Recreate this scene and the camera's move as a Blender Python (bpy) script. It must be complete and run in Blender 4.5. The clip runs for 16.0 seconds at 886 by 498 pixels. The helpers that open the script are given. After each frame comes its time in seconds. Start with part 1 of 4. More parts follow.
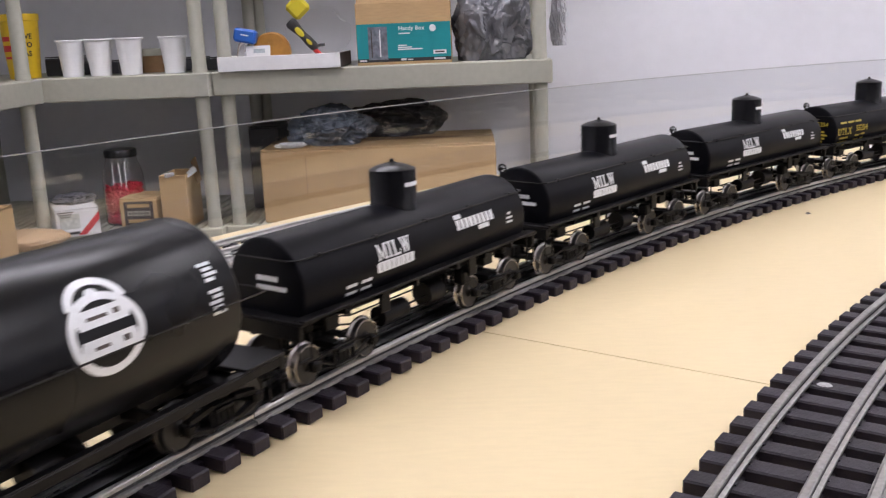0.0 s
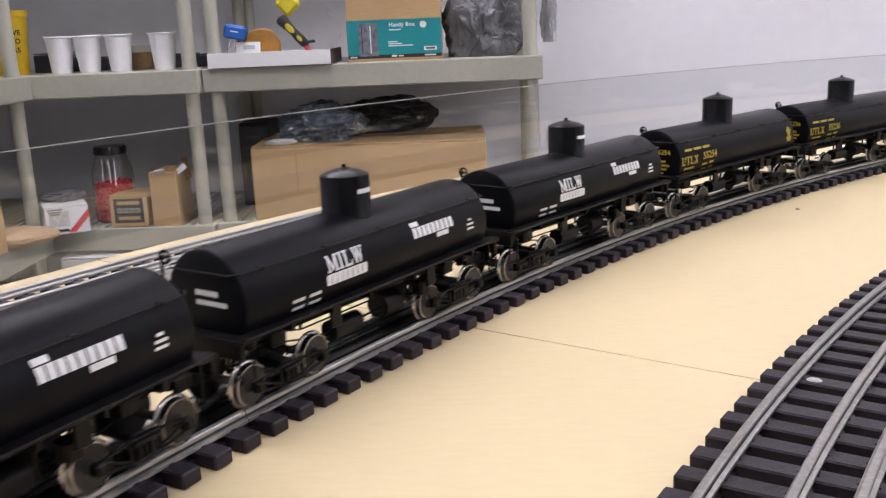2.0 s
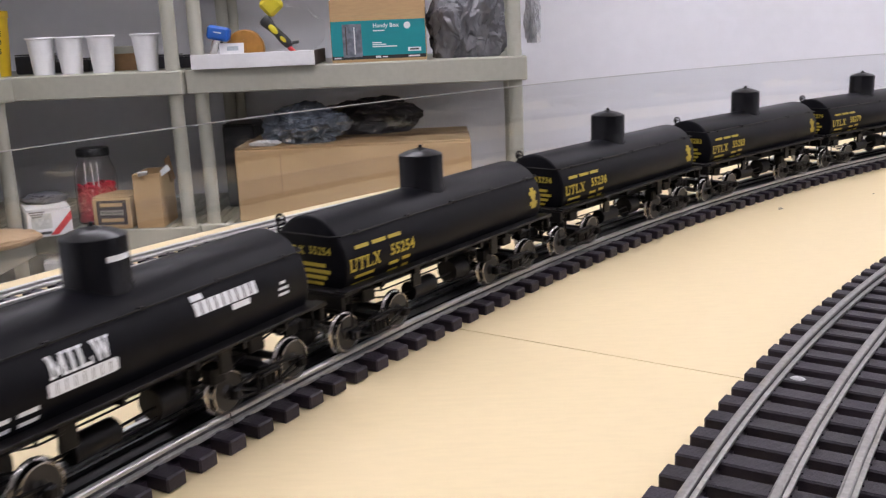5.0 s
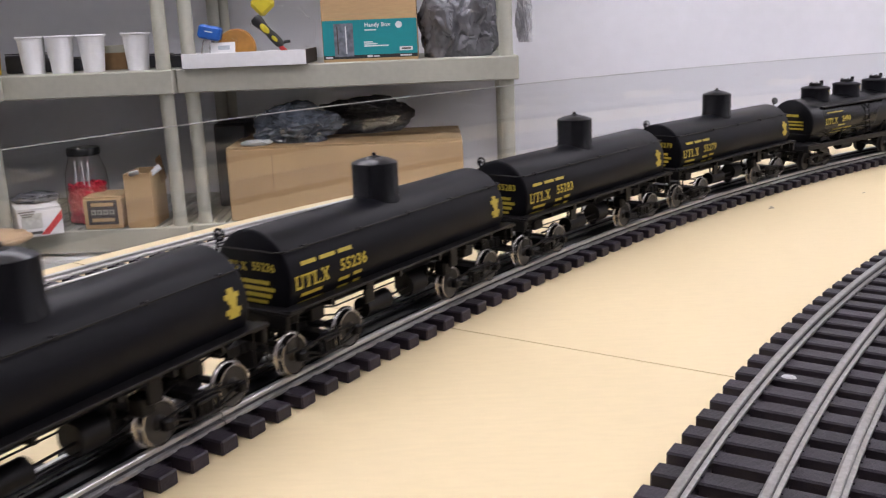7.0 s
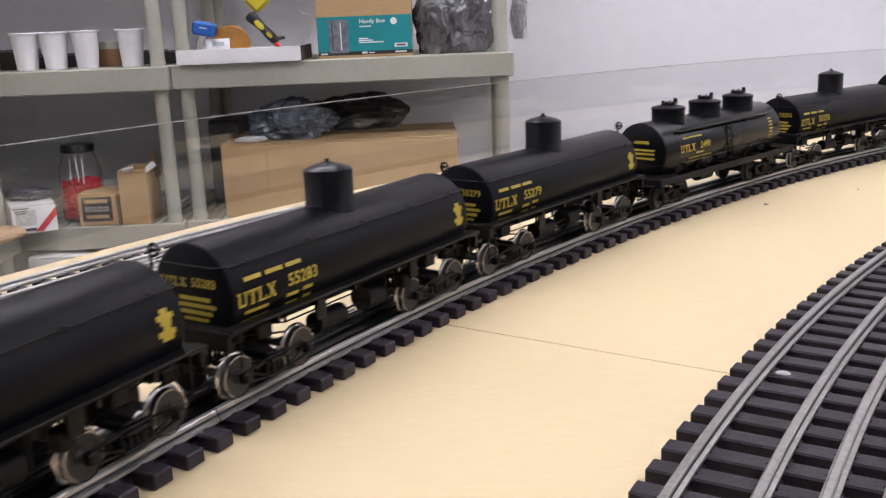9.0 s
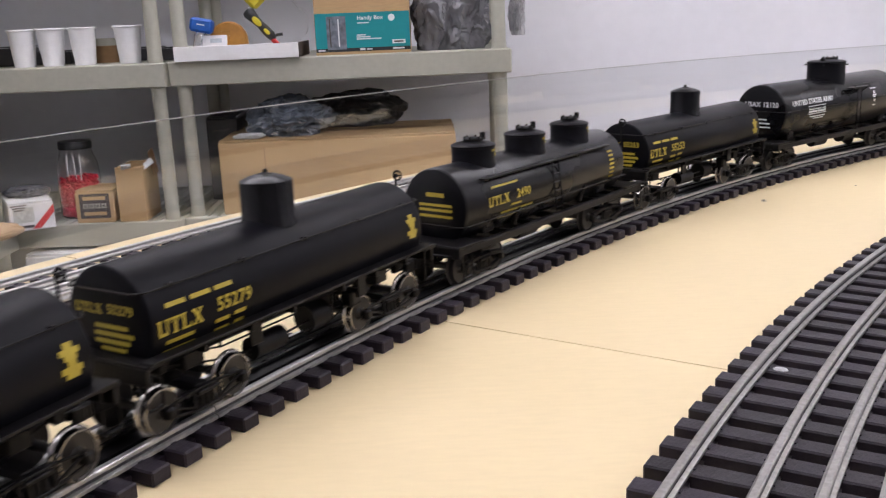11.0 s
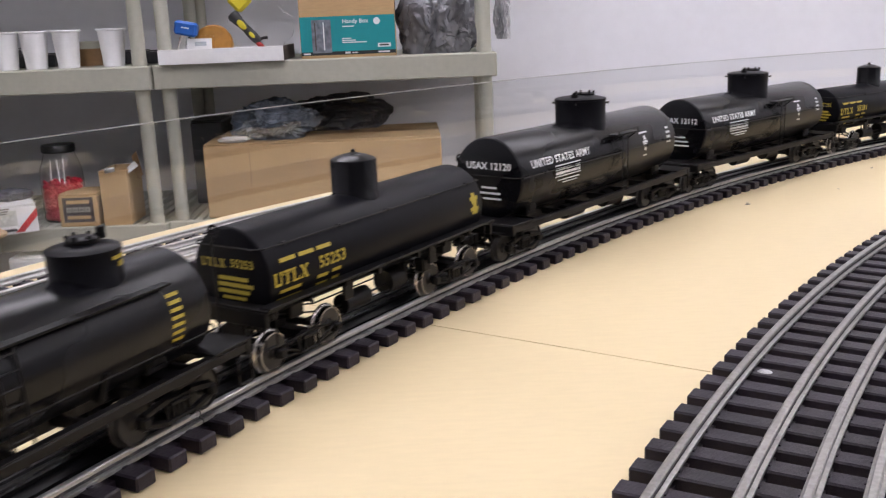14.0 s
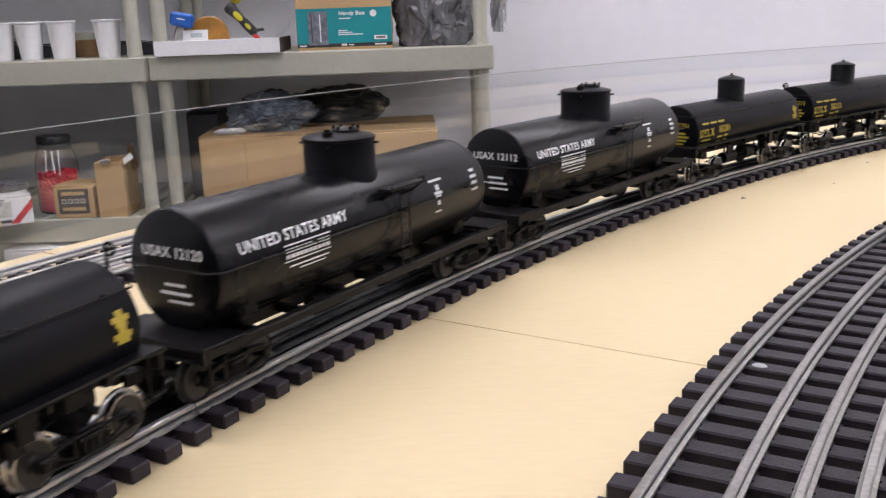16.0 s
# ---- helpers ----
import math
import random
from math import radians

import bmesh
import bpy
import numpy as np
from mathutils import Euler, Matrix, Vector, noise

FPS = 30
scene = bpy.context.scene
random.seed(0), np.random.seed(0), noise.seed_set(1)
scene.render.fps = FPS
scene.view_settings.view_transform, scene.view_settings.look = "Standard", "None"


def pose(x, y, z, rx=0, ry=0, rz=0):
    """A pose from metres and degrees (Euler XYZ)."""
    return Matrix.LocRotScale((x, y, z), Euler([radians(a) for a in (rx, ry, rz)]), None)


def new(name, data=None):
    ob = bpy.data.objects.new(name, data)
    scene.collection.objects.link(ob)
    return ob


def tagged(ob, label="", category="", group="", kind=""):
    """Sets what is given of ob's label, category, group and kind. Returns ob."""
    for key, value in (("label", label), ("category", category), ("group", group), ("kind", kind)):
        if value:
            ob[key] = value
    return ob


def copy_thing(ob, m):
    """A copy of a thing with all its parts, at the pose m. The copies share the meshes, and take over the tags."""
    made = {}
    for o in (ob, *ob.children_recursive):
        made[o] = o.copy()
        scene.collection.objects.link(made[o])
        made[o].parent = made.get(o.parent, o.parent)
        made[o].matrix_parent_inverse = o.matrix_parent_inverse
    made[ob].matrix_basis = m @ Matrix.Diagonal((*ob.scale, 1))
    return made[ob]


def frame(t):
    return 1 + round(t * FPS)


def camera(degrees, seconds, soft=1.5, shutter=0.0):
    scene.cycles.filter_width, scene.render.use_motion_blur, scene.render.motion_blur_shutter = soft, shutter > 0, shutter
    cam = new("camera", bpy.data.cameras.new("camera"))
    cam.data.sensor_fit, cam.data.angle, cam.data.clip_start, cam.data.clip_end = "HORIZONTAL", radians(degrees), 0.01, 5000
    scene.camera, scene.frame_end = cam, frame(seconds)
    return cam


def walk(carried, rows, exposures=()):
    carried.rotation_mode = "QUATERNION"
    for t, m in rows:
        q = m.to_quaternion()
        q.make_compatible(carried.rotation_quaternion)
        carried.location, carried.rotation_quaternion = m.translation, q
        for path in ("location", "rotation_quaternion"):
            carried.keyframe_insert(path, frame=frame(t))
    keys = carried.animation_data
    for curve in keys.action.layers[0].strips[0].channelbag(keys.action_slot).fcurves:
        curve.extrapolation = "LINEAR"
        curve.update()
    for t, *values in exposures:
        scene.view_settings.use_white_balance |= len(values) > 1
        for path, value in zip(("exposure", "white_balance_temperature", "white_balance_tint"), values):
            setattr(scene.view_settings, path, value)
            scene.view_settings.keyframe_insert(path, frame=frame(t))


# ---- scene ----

# ---------------------------------------------------------------- camera
cam = camera(50.473, 16.0, soft=1.3, shutter=0.5)
EYE = (0.0, 0.0, 0.2744)
TURNS = [
    (0.0, 76.810, 2.295, 3.031), (0.5, 76.792, 2.312, 2.771), (1.0, 76.681, 2.378, 2.624),
    (1.5, 76.589, 2.404, 2.556), (2.0, 76.577, 2.304, 2.465), (2.5, 76.460, 2.235, 2.371),
    (3.0, 76.480, 2.131, 2.233), (3.5, 76.507, 2.143, 2.059), (4.0, 76.555, 2.233, 1.861),
    (6.5, 76.591, 2.317, 1.124), (7.0, 76.532, 2.296, 1.021), (7.5, 76.422, 2.288, 0.969),
    (8.0, 76.330, 2.232, 0.909), (8.5, 76.326, 2.237, 0.814), (9.0, 76.315, 2.260, 0.719),
    (11.5, 76.085, 2.284, 0.497), (12.0, 76.198, 2.276, 0.293), (12.5, 76.310, 2.238, 0.148),
    (13.0, 76.428, 2.198, -0.027), (13.5, 76.437, 2.101, -0.198), (14.0, 76.284, 2.155, -0.278),
    (14.5, 76.110, 2.221, -0.317), (15.0, 75.923, 2.096, -0.297), (15.5, 75.781, 1.972, -0.297),
    (16.0, 75.847, 1.889, -0.476)]
walk(cam, [(t, pose(*EYE, rx, ry, rz)) for t, rx, ry, rz in TURNS], exposures=[(0.0, 0.0), (16.0, 0.0)])

# ---------------------------------------------------------------- plan
CX, CY = 2.9108, -1.0663          # centre of the curves
R_MAIN = 3.533                    # centre line of the train's track
TIE_STEP = 0.0307
TIE_H = 0.0105
RAIL_H = 0.0084
RAIL_TOP = TIE_H + RAIL_H
A0, A1 = 1.12, 3.74               # the table's stretch of the circle
FLOOR_Z, CEIL_Z = -0.98, 1.72

# ---------------------------------------------------------------- world and lamps
world = bpy.data.worlds.new("room_air")
scene.world = world
world.use_nodes = True
world.node_tree.nodes["Background"].inputs["Color"].default_value = (0.8, 0.85, 1.0, 1)
world.node_tree.nodes["Background"].inputs["Strength"].default_value = 0.02
LIGHT = 12.9                       # glow of the ceiling diffusers


# ---------------------------------------------------------------- materials
def material(name, color, rough=0.5, metal=0.0, vary=0.12, scale=30.0, bump=0.0, bump_scale=200.0,
             rand=0.0, stretch=(1, 1, 1), spec=0.5, coat=0.0, blotch=0.06):
    m = bpy.data.materials.new(name)
    m.use_nodes = True
    nt = m.node_tree
    b = nt.nodes["Principled BSDF"]
    b.inputs["Roughness"].default_value = rough
    b.inputs["Metallic"].default_value = metal
    b.inputs["Specular IOR Level"].default_value = spec
    b.inputs["Coat Weight"].default_value = coat
    tc = nt.nodes.new("ShaderNodeTexCoord")
    mp = nt.nodes.new("ShaderNodeMapping")
    mp.inputs["Scale"].default_value = stretch
    nt.links.new(tc.outputs["Object"], mp.inputs["Vector"])
    fine = nt.nodes.new("ShaderNodeTexNoise")
    fine.inputs["Scale"].default_value = scale
    fine.inputs["Detail"].default_value = 6.0
    big = nt.nodes.new("ShaderNodeTexNoise")
    big.inputs["Scale"].default_value = scale * 0.11
    big.inputs["Detail"].default_value = 3.0
    nt.links.new(mp.outputs[0], fine.inputs["Vector"])
    nt.links.new(tc.outputs["Object"], big.inputs["Vector"])

    def ramp(src, lo, hi):
        r = nt.nodes.new("ShaderNodeMapRange")
        r.inputs["From Min"].default_value, r.inputs["From Max"].default_value = 0.25, 0.75
        r.inputs["To Min"].default_value, r.inputs["To Max"].default_value = lo, hi
        nt.links.new(src, r.inputs["Value"])
        return r.outputs[0]

    def times(a, c):
        n = nt.nodes.new("ShaderNodeMath")
        n.operation = "MULTIPLY"
        nt.links.new(a, n.inputs[0])
        nt.links.new(c, n.inputs[1])
        return n.outputs[0]
    value = times(ramp(fine.outputs["Fac"], 1 - vary, 1 + vary), ramp(big.outputs["Fac"], 1 - blotch, 1 + blotch))
    if rand:
        oi = nt.nodes.new("ShaderNodeObjectInfo")
        r = nt.nodes.new("ShaderNodeMapRange")
        r.inputs["To Min"].default_value, r.inputs["To Max"].default_value = 1 - rand, 1 + rand
        nt.links.new(oi.outputs["Random"], r.inputs["Value"])
        value = times(value, r.outputs[0])
    mix = nt.nodes.new("ShaderNodeVectorMath")
    mix.operation = "SCALE"
    mix.inputs[0].default_value = color
    nt.links.new(value, mix.inputs["Scale"])
    nt.links.new(mix.outputs[0], b.inputs["Base Color"])
    rr = nt.nodes.new("ShaderNodeMath")
    rr.operation = "MULTIPLY"
    rr.inputs[1].default_value = rough
    nt.links.new(ramp(big.outputs["Fac"], 0.85, 1.15), rr.inputs[0])
    nt.links.new(rr.outputs[0], b.inputs["Roughness"])
    if bump:
        bn = nt.nodes.new("ShaderNodeTexNoise")
        bn.inputs["Scale"].default_value = bump_scale
        bn.inputs["Detail"].default_value = 4.0
        nt.links.new(mp.outputs[0], bn.inputs["Vector"])
        bp = nt.nodes.new("ShaderNodeBump")
        bp.inputs["Strength"].default_value = bump
        bp.inputs["Distance"].default_value = 0.002
        nt.links.new(bn.outputs["Fac"], bp.inputs["Height"])
        nt.links.new(bp.outputs[0], b.inputs["Normal"])
    return m


def glass(name, tint, rough, transmission, alpha=1.0, ior=1.45):
    m = bpy.data.materials.new(name)
    m.use_nodes = True
    b = m.node_tree.nodes["Principled BSDF"]
    b.inputs["Base Color"].default_value = (*tint, 1)
    b.inputs["Roughness"].default_value = rough
    b.inputs["Transmission Weight"].default_value = transmission
    b.inputs["IOR"].default_value = ior
    b.inputs["Alpha"].default_value = alpha
    return m


def glow(name, color, strength):
    m = bpy.data.materials.new(name)
    m.use_nodes = True
    b = m.node_tree.nodes["Principled BSDF"]
    b.inputs["Base Color"].default_value = (0.8, 0.8, 0.8, 1)
    b.inputs["Emission Color"].default_value = (*color, 1)
    b.inputs["Emission Strength"].default_value = strength
    return m


M_PLY = material("birch_plywood", (0.700, 0.575, 0.350), 0.5, vary=0.03, scale=14, bump=0.06, bump_scale=160, stretch=(3, 14, 3), blotch=0.06, rand=0.02, spec=0.35)
M_EDGE = material("pine_edge", (0.72, 0.55, 0.34), 0.6, vary=0.1, scale=40, stretch=(1, 1, 8))
M_TIE = material("tie_plastic", (0.0165, 0.0120, 0.0195), 0.5, vary=0.25, scale=300, bump=0.3, bump_scale=900, rand=0.3, stretch=(1, 0.25, 1), spec=0.32)
M_RAIL = material("nickel_rail", (0.60, 0.59, 0.58), 0.42, metal=1.0, vary=0.12, scale=250, blotch=0.08)
# near-black web colours paint in the shade under the rail head
M_RAILWEB = material("shaded_dull_rail_web", (0.030, 0.028, 0.030), 0.6, metal=0.2, vary=0.3, scale=250, spec=0.3)
M_RAILSIDE = material("shaded_main_rail_web", (0.035, 0.033, 0.034), 0.55, metal=0.3, vary=0.3, scale=250, spec=0.3)
M_RAILDULL = material("dull_unused_rail", (0.31, 0.30, 0.285), 0.45, metal=1.0, vary=0.2, scale=250, blotch=0.1)
M_TANK = material("satin_black_paint", (0.0042, 0.0042, 0.0060), 0.40, vary=0.15, scale=90, bump=0.02, bump_scale=700, spec=0.10)
M_GLOSS = material("gloss_black_paint", (0.0040, 0.0040, 0.0054), 0.27, vary=0.12, scale=90, bump=0.01, bump_scale=700, spec=0.20)
M_BLACK = material("matt_black_plastic", (0.005, 0.0045, 0.005), 0.45, vary=0.2, scale=200, bump=0.05, bump_scale=900, spec=0.16)
M_STEEL = material("polished_wheel_steel", (0.42, 0.40, 0.38), 0.27, metal=1.0, vary=0.15, scale=200)
M_WHEELPLATE = material("dark_wheel_plate", (0.014, 0.012, 0.011), 0.45, vary=0.2, scale=200)
M_DULLWHEEL = material("dull_plastic_wheel", (0.012, 0.011, 0.011), 0.45, vary=0.2, scale=200)
M_YELLOW = material("yellow_lettering", (0.40, 0.31, 0.03), 0.5, vary=0.1, scale=300)
M_WHITE = material("white_lettering", (0.72, 0.74, 0.76), 0.5, vary=0.08, scale=300)
M_WALL = material("white_wall_paint", (0.84, 0.845, 0.885), 0.6, vary=0.02, scale=25, bump=0.06, bump_scale=120, blotch=0.03)
M_FLOOR = material("grey_floor", (0.30, 0.28, 0.27), 0.5, vary=0.1, scale=20)
M_CEIL = material("ceiling_tile", (0.75, 0.75, 0.74), 0.8, vary=0.04, scale=60)
M_SHELF = material("beige_plastic", (0.412, 0.408, 0.338), 0.45, vary=0.05, scale=60, bump=0.05, bump_scale=500)
M_CARD = material("brown_cardboard", (0.50, 0.335, 0.165), 0.8, vary=0.08, scale=40, bump=0.08, bump_scale=220, stretch=(1, 1, 6), blotch=0.12)
M_CARD2 = material("dark_cardboard", (0.30, 0.18, 0.085), 0.8, vary=0.08, scale=60)
M_KRAFT = material("kraft_label", (0.07, 0.055, 0.05), 0.7, vary=0.1, scale=60)
M_TEAL = material("teal_print", (0.006, 0.25, 0.275), 0.45, vary=0.05, scale=60)
M_PAPER = material("white_paper", (0.78, 0.78, 0.78), 0.6, vary=0.03, scale=80)
M_CUP = material("foam_cup_white", (0.82, 0.82, 0.83), 0.5, vary=0.02, scale=200, bump=0.03, bump_scale=600)
M_CUPYEL = material("yellow_cup", (0.75, 0.50, 0.02), 0.45, vary=0.05, scale=60)
M_RED = material("red_sweets", (0.52, 0.018, 0.045), 0.3, vary=0.35, scale=90, bump=0.6, bump_scale=120)
M_REDPRINT = material("red_print", (0.60, 0.04, 0.04), 0.5, vary=0.05, scale=80)
M_BLUE = material("blue_cap", (0.01, 0.10, 0.42), 0.4, vary=0.1, scale=80)
M_ORANGE = material("amber_plastic", (0.42, 0.20, 0.04), 0.4, vary=0.15, scale=50)
M_TOOLY = material("tool_yellow", (0.62, 0.52, 0.03), 0.4, vary=0.08, scale=60)
M_TOOLK = material("tool_black_rubber", (0.02, 0.02, 0.02), 0.5, vary=0.1, scale=60)
M_LID = material("black_lid", (0.012, 0.012, 0.012), 0.35, vary=0.1, scale=60)
M_DARKTHING = material("dark_sundries", (0.036, 0.036, 0.041), 0.4, vary=0.2, scale=30)
M_FILM = glass("thin_clear_film", (0.97, 0.97, 0.97), 0.08, 1.0, ior=1.12)
M_CLEAR = glass("clear_plastic", (0.97, 0.97, 0.97), 0.04, 1.0)
M_ACRYL = glass("acrylic_sheet", (0.97, 0.98, 0.98), 0.02, 1.0, ior=1.49)
M_ACRYLEDGE = material("acrylic_edge", (0.30, 0.30, 0.29), 0.3, vary=0.05, scale=50)
M_BAGGREY = material("grey_plastic_bag", (0.145, 0.145, 0.158), 0.2, vary=0.35, scale=14, bump=0.5, bump_scale=50, spec=0.8, stretch=(2, 2, 0.7))
M_BAGBLUE = material("blue_grey_plastic_bag", (0.095, 0.112, 0.14), 0.16, vary=0.4, scale=16, bump=0.5, bump_scale=50, spec=0.9, stretch=(2.5, 2.5, 0.7))
# tan that carries the warm reflection on the side shelf
M_WARMTAN = material("warm_shelf_tan", (0.55, 0.38, 0.22), 0.6, vary=0.1, scale=40, stretch=(1, 6, 1))
M_FLECK = material("grey_white_fleck", (0.45, 0.45, 0.46), 0.5, vary=0.3, scale=500)
M_BAGPALE = material("pale_plastic_bag", (0.52, 0.52, 0.54), 0.25, vary=0.2, scale=20, bump=0.3, bump_scale=60)
M_LAMP = glow("lamp_diffuser", (0.995, 0.955, 1.06), LIGHT)
M_LAMPBODY = material("lamp_body", (0.75, 0.75, 0.75), 0.5, vary=0.02)


# ---------------------------------------------------------------- mesh helpers
def finish(bm, name, mats, smooth=None):
    me = bpy.data.meshes.new(name)
    bmesh.ops.recalc_face_normals(bm, faces=bm.faces[:])
    bm.to_mesh(me)
    bm.free()
    for m in (mats if isinstance(mats, (list, tuple)) else [mats]):
        me.materials.append(m)
    if smooth is not None:
        me.set_sharp_from_angle(angle=radians(smooth))
    return me


def part(name, bm, mat, parent=None, label="", smooth=35, at=None):
    me = finish(bm, name, mat, smooth) if isinstance(bm, bmesh.types.BMesh) else bm
    ob = new(name, me)
    if parent:
        ob.parent = parent
    if at is not None:
        ob.matrix_basis = at
    return tagged(ob, label) if label else ob


def thing(name, label, category, group="", kind="", at=None):
    ob = tagged(new(name), label, category, group, kind)
    ob.empty_display_size = 0.05
    if at is not None:
        ob.matrix_basis = at
    return ob


def box(bm, c, s, bevel=0.0, m=None, mat=0):
    r = bmesh.ops.create_cube(bm, size=1.0)
    vs = r["verts"]
    for v in vs:
        v.co = Vector((v.co.x * s[0] + c[0], v.co.y * s[1] + c[1], v.co.z * s[2] + c[2]))
    fs = {f for v in vs for f in v.link_faces}
    for f in fs:
        f.material_index = mat
    if bevel:
        es = list({e for v in vs for e in v.link_edges})
        rr = bmesh.ops.bevel(bm, geom=es, offset=bevel, segments=1, affect="EDGES", profile=0.5)
        vs = list({v for f in rr["faces"] for v in f.verts} | {v for v in vs if v.is_valid})
    if m is not None:
        bmesh.ops.transform(bm, matrix=m, verts=vs)
    return vs


def rod(bm, p, q, r, seg=8, r2=None, mat=0):
    p, q = Vector(p), Vector(q)
    d = q - p
    res = bmesh.ops.create_cone(bm, cap_ends=True, segments=seg, radius1=r, radius2=r if r2 is None else r2, depth=d.length)
    m = Matrix.Translation((p + q) / 2) @ d.to_track_quat("Z", "Y").to_matrix().to_4x4()
    bmesh.ops.transform(bm, matrix=m, verts=res["verts"])
    for f in {f for v in res["verts"] for f in v.link_faces}:
        f.material_index = mat
    return res["verts"]


def lathe(bm, prof, seg=32, m=None, mats=None):
    """Turn a profile of (radius, height) about z."""
    rings, made = [], []
    for r, z in prof:
        if r < 1e-6:
            ring = [bm.verts.new((0, 0, z))]
        else:
            ring = [bm.verts.new((r * math.cos(2 * math.pi * k / seg), r * math.sin(2 * math.pi * k / seg), z)) for k in range(seg)]
        rings.append(ring)
        made += ring
    for i, (a, b) in enumerate(zip(rings, rings[1:])):
        for k in range(seg):
            j = (k + 1) % seg
            if len(a) == 1 and len(b) == 1:
                continue
            if len(a) == 1:
                f = bm.faces.new((a[0], b[k], b[j]))
            elif len(b) == 1:
                f = bm.faces.new((a[k], a[j], b[0]))
            else:
                f = bm.faces.new((a[k], a[j], b[j], b[k]))
            if mats:
                f.material_index = mats[i]
    if m is not None:
        bmesh.ops.transform(bm, matrix=m, verts=made)
    return made


def B():
    return bmesh.new()


def letters(words, size, align="CENTER"):
    """A flat mesh of lettering in the xy plane, centred on the origin."""
    cu = bpy.data.curves.new("lettering", "FONT")
    cu.body, cu.size, cu.align_x, cu.align_y = words, size, align, "CENTER"
    cu.resolution_u, cu.offset, cu.space_character = 3, size * 0.026, 1.06
    ob = bpy.data.objects.new("lettering", cu)
    scene.collection.objects.link(ob)
    dg = bpy.context.evaluated_depsgraph_get()
    me = bpy.data.meshes.new_from_object(ob.evaluated_get(dg))
    bpy.data.objects.remove(ob)
    bm = bmesh.new()
    bm.from_mesh(me)
    bpy.data.meshes.remove(me)
    for k in range(-8, 9):
        bmesh.ops.bisect_plane(bm, geom=bm.verts[:] + bm.edges[:] + bm.faces[:], plane_co=(0, k * 0.0016, 0), plane_no=(0, 1, 0))
    return bm


# slab letters: strokes (x0, y0, x1, y1, half width) in a box one unit high, and the advance
SLAB = {
    "U": ([(0.16, 1, 0.16, 0.16, 0.10), (0.74, 1, 0.74, 0.16, 0.07), (0.08, 0.10, 0.80, 0.10, 0.10), (0.0, 0.94, 0.34, 0.94, 0.06), (0.58, 0.94, 0.90, 0.94, 0.06)], 0.90),
    "T": ([(0.45, 1, 0.45, 0, 0.11), (0.0, 0.93, 0.90, 0.93, 0.07), (0.05, 0.95, 0.05, 0.68, 0.05), (0.85, 0.95, 0.85, 0.68, 0.05), (0.24, 0.06, 0.66, 0.06, 0.06)], 0.90),
    "L": ([(0.20, 1, 0.20, 0, 0.11), (0.0, 0.94, 0.42, 0.94, 0.06), (0.0, 0.07, 0.80, 0.07, 0.07), (0.76, 0.0, 0.76, 0.34, 0.05)], 0.84),
    "X": ([(0.16, 0.97, 0.76, 0.03, 0.12), (0.76, 0.97, 0.16, 0.03, 0.07), (0.0, 0.94, 0.36, 0.94, 0.06), (0.58, 0.94, 0.92, 0.94, 0.06), (0.0, 0.06, 0.34, 0.06, 0.06), (0.56, 0.06, 0.92, 0.06, 0.06)], 0.92),
    "M": ([(0.16, 1, 0.16, 0, 0.07), (0.90, 1, 0.90, 0, 0.11), (0.18, 0.97, 0.53, 0.10, 0.10), (0.88, 0.97, 0.53, 0.10, 0.06), (0.0, 0.06, 0.32, 0.06, 0.06), (0.70, 0.06, 1.08, 0.06, 0.06), (0.0, 0.94, 0.24, 0.94, 0.06), (0.84, 0.94, 1.08, 0.94, 0.06)], 1.10),
    "I": ([(0.22, 1, 0.22, 0, 0.11), (0.0, 0.94, 0.44, 0.94, 0.06), (0.0, 0.06, 0.44, 0.06, 0.06)], 0.46),
    "W": ([(0.14, 0.97, 0.36, 0.02, 0.11), (0.36, 0.02, 0.56, 0.90, 0.06), (0.56, 0.90, 0.78, 0.02, 0.11), (0.78, 0.02, 0.98, 0.97, 0.06), (0.0, 0.94, 0.32, 0.94, 0.06), (0.40, 0.94, 0.70, 0.94, 0.06), (0.84, 0.94, 1.12, 0.94, 0.06)], 1.12),
}


def slab_letters(words, size):
    """Heavy slab-serif lettering in the xy plane, centred on the origin."""
    total = sum(SLAB[c][1] + 0.07 for c in words) - 0.07
    bm = bmesh.new()
    x, layer = -total / 2, 0
    for c in words:
        strokes, step = SLAB[c]
        for x0, y0, x1, y1, hw in strokes:
            d = Vector((x1 - x0, y1 - y0, 0)).normalized()
            n = Vector((-d.y, d.x, 0)) * hw
            a, b = Vector((x + x0, y0 - 0.5, 0)), Vector((x + x1, y1 - 0.5, 0))
            lift = Vector((0, 0, layer % 8 * 0.00003))
            bm.faces.new([bm.verts.new(p * size + lift) for p in (a - n, b - n, b + n, a + n)])
            layer += 1
        x += step + 0.07
    for k in range(-8, 9):
        bmesh.ops.bisect_plane(bm, geom=bm.verts[:] + bm.edges[:] + bm.faces[:], plane_co=(0, k * 0.0016, 0), plane_no=(0, 1, 0))
    return bm


def bars(spec):
    """Plain bars: (x, y, width, height) each, subdivided across."""
    bm = bmesh.new()
    for x, y, w, hgt in spec:
        n = max(1, int(hgt / 0.004))
        for k in range(n):
            y0, y1 = y - hgt / 2 + hgt * k / n, y - hgt / 2 + hgt * (k + 1) / n
            bm.faces.new([bm.verts.new(p) for p in ((x - w / 2, y0, 0), (x + w / 2, y0, 0), (x + w / 2, y1, 0), (x - w / 2, y1, 0))])
    return bm


